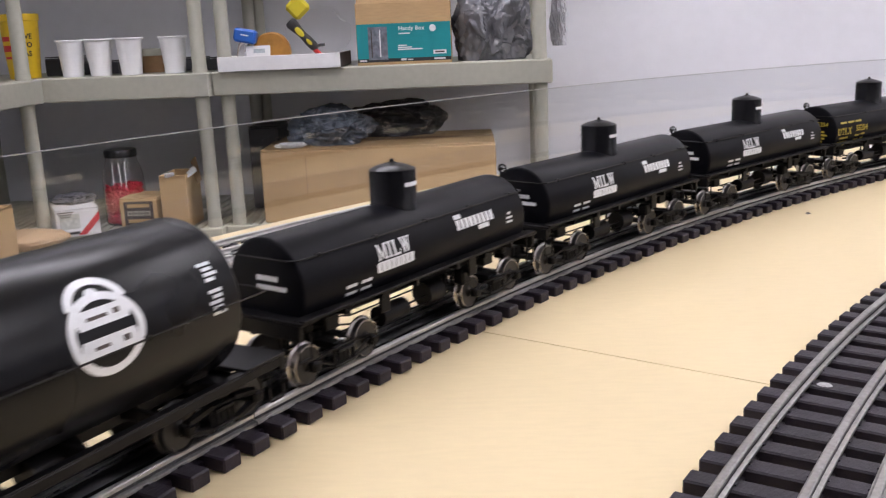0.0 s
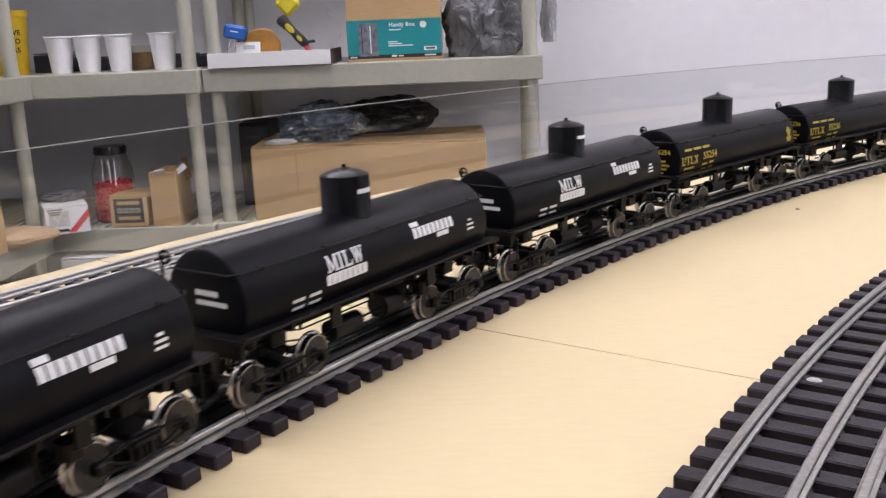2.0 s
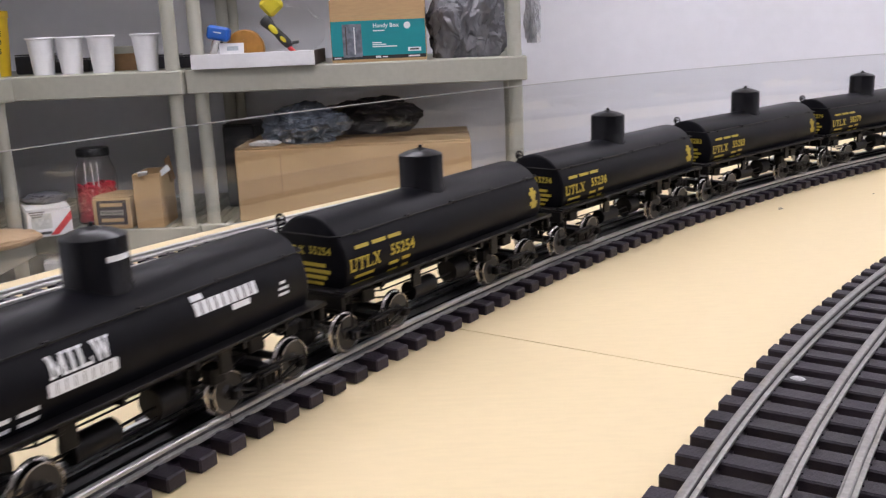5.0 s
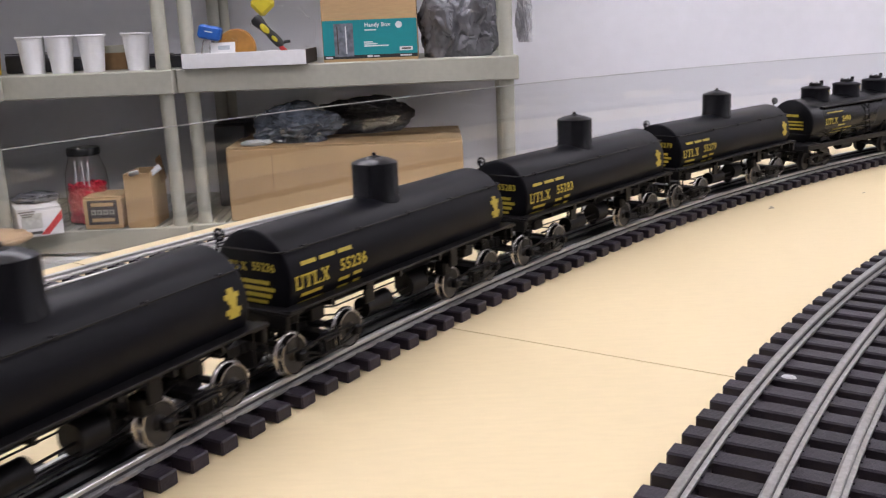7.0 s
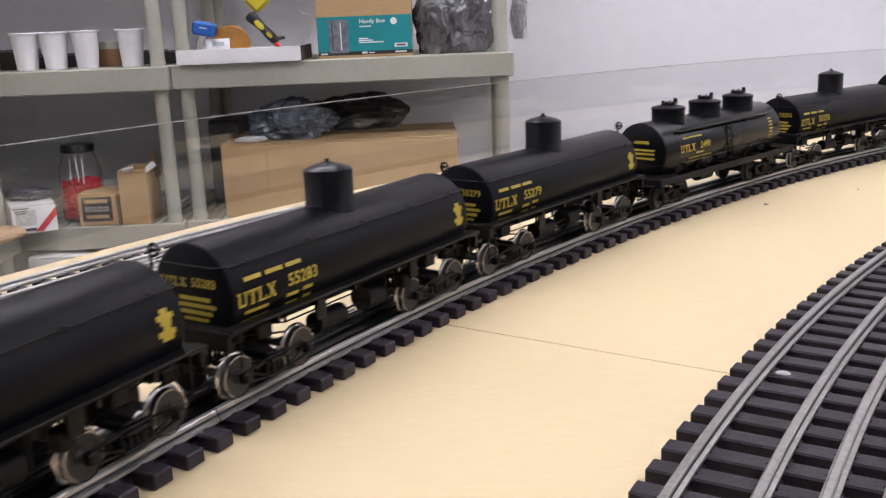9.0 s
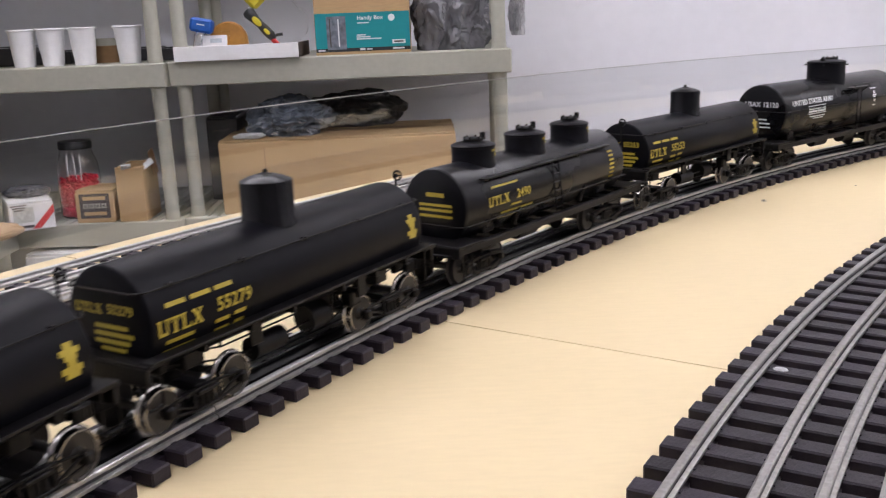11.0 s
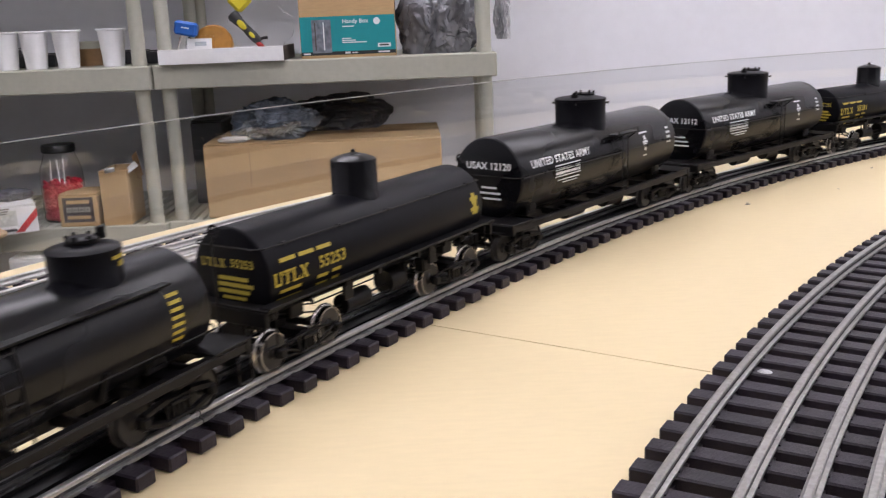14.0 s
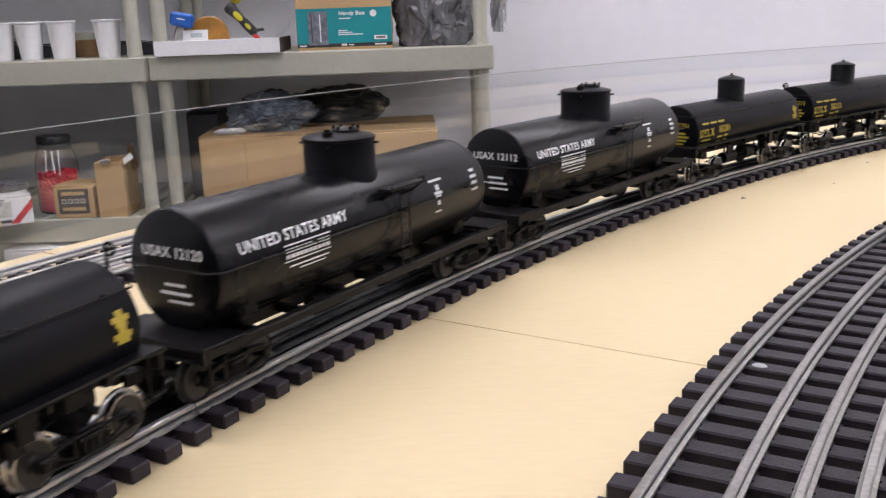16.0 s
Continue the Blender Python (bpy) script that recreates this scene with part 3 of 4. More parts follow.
    def put(bm, x, z, w=1.0):
        part("lettering", wrap(bm, x, z, S_AX, S_R, w), mat, car, style + " lettering", smooth=None)
    xe = S_HALF + 0.0080
    if style == "yellow":
        put(slab_letters("UTLX", 0.0105), 0.1335, 0.0740, 0.98)
        put(letters(number, 0.0128), 0.0840, 0.0755, 1.0)
        put(bars([(-0.022, 0, 0.017, 0.003), (0, 0, 0.018, 0.003), (0.021, 0, 0.017, 0.003)]), 0.113, 0.0870)
        put(bars([(0, 0.004, 0.024, 0.0028), (0, -0.003, 0.028, 0.0028), (0.004, -0.009, 0.024, 0.0024)]), 0.134, 0.0600)
        put(bars([(-0.008, 0.003, 0.013, 0.003), (0.009, 0.004, 0.011, 0.003), (-0.008, -0.004, 0.013, 0.0028), (0.009, -0.003, 0.009, 0.0028)]), 0.088, 0.0620)
        put(bars([(0, 0.0085, 0.0065, 0.0036), (0, 0.0050, 0.0145, 0.0034), (0, 0.0016, 0.0095, 0.0034), (0.0005, -0.0018, 0.0065, 0.0034), (0, -0.0054, 0.0150, 0.0038), (0.001, -0.0090, 0.0100, 0.0034)]), -0.140, 0.0785)
        part("lettering", on_end(slab_letters("UTLX", 0.0066), xe - 0.0040, -0.015, 0.0850), mat, car, "yellow lettering", smooth=None, at=pose(0, 0, 0))
        part("lettering", on_end(letters(number, 0.0088), xe - 0.0040, 0.014, 0.0855), mat, car, "yellow lettering", smooth=None)
        part("lettering", on_end(bars([(0, 0.010, 0.030, 0.003), (0.002, 0.005, 0.036, 0.003), (0, 0, 0.032, 0.003), (0, -0.005, 0.024, 0.0025)]), xe - 0.0040, 0.004, 0.0640), mat, car, "yellow lettering", smooth=None)
    else:
        put(slab_letters("MILW", 0.0128), 0.050, 0.0858, 0.90)
        put(bars([(-0.0212 + 0.0061 * k, 0, 0.0055, 0.0072) for k in range(8)] + [(0, 0.0036, 0.045, 0.0010), (0, -0.0036, 0.045, 0.0010)]), 0.050, 0.0742)
        put(bars([(-0.025, 0.0068, 0.011, 0.0040), *[(-0.0272 + 0.0068 * k, -0.0005, 0.0054, 0.0088) for k in range(9)], (0.012, -0.0078, 0.018, 0.0040)]), -0.070, 0.0865)
        put(bars([(-0.009, 0.003, 0.013, 0.0026), (0.009, 0.003, 0.013, 0.0026), (-0.009, -0.003, 0.013, 0.0026), (0.009, -0.003, 0.013, 0.0026)]), 0.096, 0.0650)
        put(bars([(0, 0.004, 0.006, 0.002), (0, 0.0, 0.011, 0.002), (0, -0.004, 0.011, 0.002)]), -0.127, 0.0780)
        part("lettering", on_end(bars([(-0.002, 0.004, 0.022, 0.0040), (0.002, -0.003, 0.030, 0.0036)]), xe - 0.0040, 0.006, 0.0790), mat, car, "white lettering", smooth=None)
        bmd = ring_bar(0, 0.0202, 91, [(0, 0.1290, 0.0165, 0.0036)])
        part("lettering", bmd, mat, car, "white lettering", smooth=None)
    return car


# ---- the long tank car with one wide dome
L_LEN, L_TRUCK, L_WB = 0.463, 0.1700, 0.062


def flat_frame(car, half, truck_x, wide=0.048):
    """The deep-sided frame under the long cars."""
    for s in (-1, 1):
        bm = B()
        box(bm, (0, s * wide, 0.0392), (half * 2, 0.0030, 0.0062), 0.0005)
        box(bm, (0, s * (wide - 0.002), 0.0428), (half * 2, 0.0060, 0.0012), 0.0003)
        part("side_sill", bm, M_BLACK, car)
        bm = B()
        box(bm, (0, s * 0.0120, 0.0370), (half * 2 - 0.01, 0.0050, 0.0100), 0.0006)
        part("centre_sill", bm, M_BLACK, car)
        bm = B()
        box(bm, (0, s * 0.030, 0.0385), (0.0040, 0.034, 0.0070), 0.0003)
        me = finish(bm, "cross_bearer", M_BLACK, 35)
        for k in range(7):
            part("cross_bearer", me, None, car, at=pose(-half * 0.72 + half * 1.44 * k / 6, 0, 0))
    for e in (-1, 1):
        bm = B()
        box(bm, (e * (half - 0.003), 0, 0.0385), (0.0070, wide * 2 + 0.004, 0.0110), 0.0008)
        box(bm, (e * (half - 0.020), 0, 0.0440), (0.0400, wide * 2 + 0.004, 0.0022), 0.0005)
        for s in (-1, 1):
            rod(bm, (e * (half - 0.004), s * 0.049, 0.0150), (e * (half - 0.004), s * 0.049, 0.035), 0.0010, 5)
            rod(bm, (e * (half - 0.018), s * 0.049, 0.0150), (e * (half - 0.018), s * 0.049, 0.035), 0.0010, 5)
            rod(bm, (e * (half - 0.018), s * 0.049, 0.0150), (e * (half - 0.004), s * 0.049, 0.0150), 0.0012, 5)
        rod(bm, (e * (half + 0.003), -0.040, 0.036), (e * (half + 0.003), 0.040, 0.036), 0.0008, 5)
        part("end_platform", bm, M_BLACK, car)
        bm = B()
        box(bm, (e * truck_x, 0, 0.0340), (0.026, 0.080, 0.0090), 0.001)
        part("bolster", bm, M_BLACK, car)
        add_coupler(car, e * (half - 0.001), e, 0.0270)


def saddle(car, x, r, axis_z):
    bm = B()
    box(bm, (x, 0, 0.0490), (0.020, 0.062, 0.0110), 0.0015)
    for s in (-1, 1):
        box(bm, (x, s * 0.026, 0.0580), (0.016, 0.012, 0.0220), 0.002)
    part("saddle", bm, M_BLACK, car)


def long_tank_car(style, number=""):
    label = "black long model tank car with white army lettering" if style == "army" else "black long model tank car with round white emblem"
    car = thing("tank_car", label, "model tank car", "train of tank cars")
    army = style == "army"
    off, L_HALF = (0.004, 0.182) if army else (0.010, 0.181)
    L_R, L_AX = (0.0445, 0.0870) if army else (0.0532, 0.0910)
    part("tank", tank_shell(L_HALF, L_R, 0.006), M_GLOSS, car, at=pose(off, 0, L_AX))
    part("dome", dome_bm(0.0305, L_AX + L_R - 0.005, 0.1570), M_TANK, car, at=pose(-0.006, 0, 0))
    bm = B()
    lathe(bm, [(0.012, -0.003), (0.012, 0.003), (0.010, 0.0042), (0, 0.0045)], 18)
    for k in range(6):
        a = k * math.pi / 3
        rod(bm, (0.0105 * math.cos(a), 0.0105 * math.sin(a), 0.002), (0.0105 * math.cos(a), 0.0105 * math.sin(a), 0.0062), 0.0014, 6)
    part("dome_lid", bm, M_BLACK, car, at=pose(-0.014, 0.002, 0.1585))
    bm = B()
    rod(bm, (0, 0, 0), (0, 0, 0.0045), 0.0042, 10)
    rod(bm, (0, 0, 0.0045), (0, 0, 0.0070), 0.0028, 8)
    part("safety_valve", bm, M_BLACK, car, at=pose(0.014, 0.004, 0.1575))
    bm = B()
    rod(bm, (0.029, 0, 0.151), (0.0350, 0, 0.151), 0.0012, 5)
    me = finish(bm, "dome_grab_iron", M_BLACK, 35)
    for a in (20, 110, 200, 290):
        part("dome_grab_iron", me, None, car, at=pose(-0.006, 0, 0, 0, 0, a))
    flat_frame(car, 0.2150, L_TRUCK)
    for e in (-1, 1):
        saddle(car, e * 0.150, L_R, L_AX)
        add_truck(car, e * L_TRUCK, e * math.degrees(L_TRUCK / R_MAIN), L_WB, False, True)
    handrail(car, (-0.15, -0.09, -0.03, 0.03, 0.09, 0.15), L_R, L_AX, L_AX + 0.004, 0.191)
    # dome platform and ladder on each side
    for s in (-1, 1) if style == "army" else ():
        bm = B()
        box(bm, (-0.030, s * 0.0470, 0.1130), (0.056, 0.0130, 0.0022), 0.0004)
        for x in (-0.050, -0.010):
            rod(bm, (x, s * 0.040, 0.103), (x, s * 0.052, 0.112), 0.0012, 5)
        rod(bm, (-0.056, s * 0.053, 0.1180), (-0.004, s * 0.053, 0.1180), 0.0008, 5)
        rod(bm, (-0.054, s * 0.053, 0.1130), (-0.054, s * 0.053, 0.1180), 0.0008, 5)
        rod(bm, (-0.006, s * 0.053, 0.1130), (-0.006, s * 0.053, 0.1180), 0.0008, 5)
        part("dome_platform", bm, M_BLACK, car)
        bm = B()
        ladder(bm, -0.028, s * 0.0500, 0.044, 0.1120, 0.013, 6, 0.0)
        part("ladder", bm, M_BLACK, car)
    bm = B()
    rod(bm, (0.030, 0.020, 0.0300), (0.068, 0.020, 0.0300), 0.0085, 14)
    rod(bm, (0.068, 0.020, 0.0300), (0.12, 0.020, 0.0300), 0.0011, 5)
    part("brake_cylinder", bm, M_BLACK, car)
    bm = B()
    rod(bm, (-0.065, 0.016, 0.029), (-0.030, 0.016, 0.029), 0.0105, 14)
    part("air_reservoir", bm, M_BLACK, car)

    def put(bm, x, z, w=1.0):
        part("lettering", wrap(bm, x, z, L_AX, L_R, w), M_WHITE, car, "white lettering", smooth=None)
    if style == "army":
        put(letters("UNITED STATES ARMY", 0.0116), 0.106, 0.1010, 1.0)
        put(bars([(0, 0.0085, 0.054, 0.0012)] + [(-0.0235 + 0.0052 * k, 0.0045, 0.0040, 0.0030) for k in range(10)] + [(-0.0235 + 0.0052 * k, 0.0000, 0.0042, 0.0030) for k in range(10)] + [(0, -0.0036, 0.054, 0.0010), (0.002, -0.0080, 0.046, 0.0014), (0.006, -0.0115, 0.030, 0.0012)]), 0.096, 0.0850)
        put(bars([(0, 0.011, 0.022, 0.0022), (0, 0.004, 0.006, 0.005), (0, -0.001, 0.013, 0.003), (0, -0.005, 0.009, 0.004), (0.0, -0.010, 0.005, 0.004), (0, -0.018, 0.010, 0.0018)]), -0.092, 0.0960)
        put(bars([(0, 0.010, 0.008, 0.003), (0, 0.004, 0.011, 0.003), (0, -0.002, 0.010, 0.003), (0, -0.008, 0.011, 0.003)]), -0.158, 0.0960)
        part("lettering", on_end(letters("USAX " + number, 0.0105), off + L_HALF + 0.0066, 0.004, 0.1010), M_WHITE, car, "white lettering", smooth=None)
        part("lettering", on_end(bars([(0, 0.006, 0.020, 0.0022), (0, 0, 0.030, 0.0022), (0.004, -0.006, 0.024, 0.002)]), off + L_HALF + 0.0066, 0.004, 0.0720), M_WHITE, car, "white lettering", smooth=None)
    else:
        # two linked rings, the lower one larger, with a dot and two bars inside
        ex, ez = -0.067, 0.1095
        n = 48
        bm = B()
        rb0, rb1, cb = 0.0185, 0.0232, -0.0050
        ra0, ra1, ca = 0.0138, 0.0186, 0.0096
        for r0, r1, c in ((rb0, rb1, cb), (ra0, ra1, ca)):
            for k in range(n):
                quad = [Vector((r * math.cos(2 * math.pi * q / n), c + r * math.sin(2 * math.pi * q / n), 0)) for r, q in ((r0, k), (r0, k + 1), (r1, k + 1), (r1, k))]
                if c == ca and min((v - Vector((0, cb, 0))).length for v in quad) < rb1 - 0.0030:
                    continue
                bm.faces.new([bm.verts.new(v + Vector((0, 0, 0.00006 if c == ca else 0))) for v in quad])
        put(bm, ex, ez, 1.10)
        bm = B()
        bm.faces.new([bm.verts.new((0.0040 * math.cos(2 * math.pi * k / 14), 0.0175 + 0.0036 * math.sin(2 * math.pi * k / 14), 0.0001)) for k in range(14)])
        put(bm, ex, ez, 1.10)
        put(bars([(0, 0.0047, 0.0310, 0.0100), (0, 0.0047, 0.0330, 0.0070), (0, -0.0110, 0.0330, 0.0095), (0, -0.0110, 0.0345, 0.0066)]), ex, ez, 1.10)
        part("lettering", wrap(bars([(-0.004, 0.0047, 0.014, 0.0020), (0.0095, 0.0052, 0.0045, 0.0030), (-0.006, -0.0112, 0.010, 0.0020), (0.011, -0.0108, 0.005, 0.0034)]), ex, ez, L_AX, L_R + 0.0002), M_KRAFT, car, "faint dark lettering", smooth=None)
        put(bars([(0.001 * (k % 3 - 1), 0.018 - 0.0034 * k - (0.004 if k > 3 else 0), 0.0115 - 0.003 * (k % 2), 0.0021) for k in range(9)]), -0.151, 0.1050)
    return car


# ---- the three-dome tank car
T_LEN, T_TRUCK, T_WB = 0.4255, 0.1320, 0.062
T_R, T_AX, T_HALF = 0.0385, 0.0745, 0.163


def three_dome_car(number):
    car = thing("tank_car", "black three-dome model tank car with dull yellow lettering", "model tank car", "train of tank cars")
    part("tank", tank_shell(T_HALF, T_R, 0.006), M_GLOSS, car, at=pose(0, 0, T_AX))
    for x in (-0.098, 0.0, 0.098):
        part("dome", dome_bm(0.0222, T_AX + T_R - 0.004, 0.1285), M_TANK, car, at=pose(x, 0, 0))
        bm = B()
        lathe(bm, [(0.010, 0), (0.010, 0.0024), (0.0085, 0.0034), (0, 0.0036)], 16)
        for k in range(6):
            a = k * math.pi / 3 + 0.3
            rod(bm, (0.0088 * math.cos(a), 0.0088 * math.sin(a), 0.001), (0.0088 * math.cos(a), 0.0088 * math.sin(a), 0.0050), 0.0013, 5)
        rod(bm, (-0.013, 0.003, 0.0), (-0.013, 0.003, 0.0075), 0.0028, 8)
        part("dome_lid", bm, M_BLACK, car, at=pose(x, 0, 0.1315))
        bmd = ring_bar(x, 0.0222, 116, [(0, 0.1225, 0.018, 0.0024), (0, 0.1180, 0.008, 0.0034)])
        part("lettering", bmd, M_YELLOW, car, "yellow lettering", smooth=None)
    flat_frame(car, 0.1920, T_TRUCK, 0.046)
    for e in (-1, 1):
        saddle(car, e * 0.118, T_R, T_AX)
        add_truck(car, e * T_TRUCK, e * math.degrees(T_TRUCK / R_MAIN), T_WB, False, True)
    for s in (-1, 1):
        bm = B()
        y = 0.0330
        box(bm, (0, s * y, 0.0990), (0.262, 0.0080, 0.0016), 0.0003)
        for x in (-0.12, -0.06, 0.0, 0.06, 0.12):
            rod(bm, (x, s * (y - 0.004), 0.092), (x, s * y, 0.0985), 0.0010, 5)
        part("running_board", bm, M_BLACK, car)
        bm = B()
        ladder(bm, -0.004, s * 0.0420, 0.044, 0.0990, 0.013, 6, 0.006)
        part("ladder", bm, M_BLACK, car)
        for x in (-0.070, 0.070):
            bm = B()
            rod(bm, (x, s * 0.028, 0.043), (x, s * 0.034, 0.062), 0.0040, 8)
            part("outlet_leg", bm, M_BLACK, car)
    handrail(car, (-0.13, 0.13), T_R, T_AX, T_AX - 0.016, 0.166)
    brake_wheel(car, -0.1960, 0.020, 0.1180, 0.044)
    bm = B()
    rod(bm, (0.020, 0.020, 0.0300), (0.055, 0.020, 0.0300), 0.0085, 14)
    part("brake_cylinder", bm, M_BLACK, car)

    def put(bm, x, z, w=1.0):
        part("lettering", wrap(bm, x, z, T_AX, T_R, w), M_YELLOW, car, "yellow lettering", smooth=None)
    put(slab_letters("UTLX", 0.0098), 0.110, 0.0755)
    put(letters(number, 0.0125), 0.064, 0.0760)
    put(bars([(0, 0, 0.048, 0.0020)]), 0.096, 0.0890)
    put(bars([(0, 0.003, 0.020, 0.0022), (0.004, -0.003, 0.060, 0.0022), (-0.004, -0.008, 0.050, 0.002)]), 0.078, 0.0640)
    put(bars([(0, 0.012 - 0.005 * k, 0.011, 0.0024) for k in range(7)]), -0.132, 0.0800)
    part("lettering", on_end(bars([(0, 0.014, 0.022, 0.004), (0, 0.004, 0.040, 0.0026), (0, -0.001, 0.040, 0.0026), (0, -0.007, 0.040, 0.0026)]), T_HALF + 0.0066, 0.004, 0.0740), M_YELLOW, car, "yellow lettering", smooth=None)
    return car


cars = [(long_tank_car("emblem"), L_LEN + 0.0095, L_TRUCK)]
for k in range(3):
    cars.append((small_tank_car("white"), S_LEN, S_TRUCK))
for n in ("55254", "55236", "55283", "55279"):
    cars.append((small_tank_car("yellow", n), S_LEN, S_TRUCK))
cars.append((three_dome_car("2490"), T_LEN, T_TRUCK))
cars.append((small_tank_car("yellow", "55253"), S_LEN, S_TRUCK))
cars.append((long_tank_car("army", "12120"), L_LEN, L_TRUCK))
cars.append((long_tank_car("army", "12112"), L_LEN, L_TRUCK))
for n in ("55281", "55213"):
    cars.append((small_tank_car("yellow", n), S_LEN, S_TRUCK))

# how far the second car has come along the track, every half second
RUN = (9.1344, 9.2415, 9.3465, 9.4494, 9.5503, 9.6497, 9.7488, 9.8482, 9.9482, 10.0489, 10.1505, 10.2535, 10.3580, 10.4640, 10.5709, 10.6772, 10.7823,
       10.8865, 10.9915, 11.0982, 11.2069, 11.3171, 11.4281, 11.5391, 11.6495, 11.7592, 11.8683, 11.9772, 12.0862, 12.1956, 12.3056, 12.4159, 12.5260)
SLACK = {1: -0.004, 2: -0.003, 8: 0.006, 10: 0.004, 11: 0.002}      # play in the couplers


def run(t):
    """The distance at t seconds, gliding through the half-second marks."""
    k = min(int(t * 2), 31)
    u = t * 2 - k
    p, q = RUN[k], RUN[k + 1]
    a = (q - RUN[k - 1]) / 2 if k else q - p
    b = (RUN[k + 2] - p) / 2 if k < 31 else q - p
    return p + u * (a + u * (3 * (q - p) - 2 * a - b + u * (a + b - 2 * (q - p))))


def motions():
    back = -(cars[0][1] + cars[1][1]) / 2
    for k, (car, length, half) in enumerate(cars):
        if k:
            back += (cars[k - 1][1] + length) / 2
        rows = []
        r = math.sqrt(R_MAIN ** 2 - half ** 2)
        for i in range(33):
            t = i * 0.5
            a = (run(t) - back - SLACK.get(k, 0.0)) / R_MAIN
            p = polar(a, r, RAIL_TOP)
            rows.append((t, pose(p.x, p.y, p.z, 0, 0, math.degrees(a) + 90)))
        walk(car, rows)
    for w, x in wheels:
        walk(w, [(i * 0.1, pose(x, 0, WHEEL_R, 0, math.degrees((run(i * 0.1) - run(0)) / WHEEL_R), 0)) for i in range(161)])


# ---------------------------------------------------------------- shelving
S_DEPTH, S_LIP, POST_R = 0.54, 0.062, 0.0185
# the top level is unseen, added and set in height for its shade
LEVELS = (0.700, 0.188, -0.222, -0.672)


def shelf_unit(x, y, yaw, w, label):
    u = thing("shelving_unit", label, "shelving unit", "plastic shelving units", at=pose(x, y, 0, 0, 0, yaw))
    for z in LEVELS:
        bm = B()
        d = S_DEPTH
        slotted = z == -0.222
        if not slotted:
            box(bm, (w / 2, d / 2, z - 0.006), (w - 0.012, d - 0.012, 0.012))
        t = 0.008
        box(bm, (w / 2, t / 2, z - S_LIP / 2), (w, t, S_LIP), 0.003)
        sh = part("shelf", bm, M_SHELF, u)
        for c, size in (((w / 2, d - t / 2, 0), (w, t, S_LIP)), ((t / 2, d / 2, 0), (t, d - 2 * t + 0.004, S_LIP)), ((w - t / 2, d / 2, 0), (t, d - 2 * t + 0.004, S_LIP))):
            bm = B()
            box(bm, (c[0], c[1], z - S_LIP / 2), size, 0.003)
            part("lip", bm, M_SHELF, sh)
        bm = B()
        rod(bm, (0, 0, z - S_LIP + 0.002), (0, 0, z - 0.001), 0.026, 16)
        me = finish(bm, "post_socket", M_SHELF, 35)
        for px in (0.030, w - 0.030):
            for py in (0.034, d - 0.034):
                part("post_socket", me, None, sh, at=pose(px, py, 0))
        if slotted:
            bm = B()
            box(bm, (0, 0, 0), (0.020, S_DEPTH - 0.02, 0.010), 0.0015)
            me = finish(bm, "slat", M_SHELF, None)
            n = int((w - 0.02) / 0.0262)
            for k in range(n):
                part("slat", me, None, sh, at=pose(0.021 + (w - 0.042) * k / (n - 1), S_DEPTH / 2, z - 0.006))
    ends = list(LEVELS) + [FLOOR_Z]
    for za, zb in zip(ends, ends[1:]):
        top, low = za - S_LIP + 0.001, (zb - 0.001 if zb != FLOOR_Z else FLOOR_Z)
        for px in (0.030, w - 0.030):
            for py in (0.034, S_DEPTH - 0.034):
                bm = B()
                lathe(bm, [(0, 0), (POST_R * 1.06, 0), (POST_R * 1.06, 0.012), (POST_R, 0.02), (POST_R * 0.97, (top - low) / 2), (POST_R, top - low - 0.02), (POST_R * 1.06, top - low - 0.012), (POST_R * 1.06, top - low), (0, top - low)], 20)
                part("post", bm, M_SHELF, u, at=pose(px + (0.020 if py > 0.1 and px > 0.1 else 0.0), py, low))
    return u


UX, UY, UYAW = -0.740, 2.458, 2.0
shelf_unit(UX, UY, UYAW, 0.889, "beige plastic shelving unit holding boxes and bags")
shelf_unit(-1.642, 2.432, 0.0, 0.900, "beige plastic shelving unit holding cups and small boxes")
shelf_unit(-1.180, 1.524, 90.0, 0.902, "beige plastic shelving unit standing along the side wall")
TOP, LOW = 0.1885, -0.2215
CARTON_TOP = -0.0245


def at2(u, d, z, yaw=0.0):
    """A place on the second unit: along its front, back from it, height."""
    a, u = radians(UYAW), u * 0.989
    return pose(UX + u * math.cos(a) - d * math.sin(a), UY + u * math.sin(a) + d * math.cos(a), z, 0, 0, UYAW + yaw)


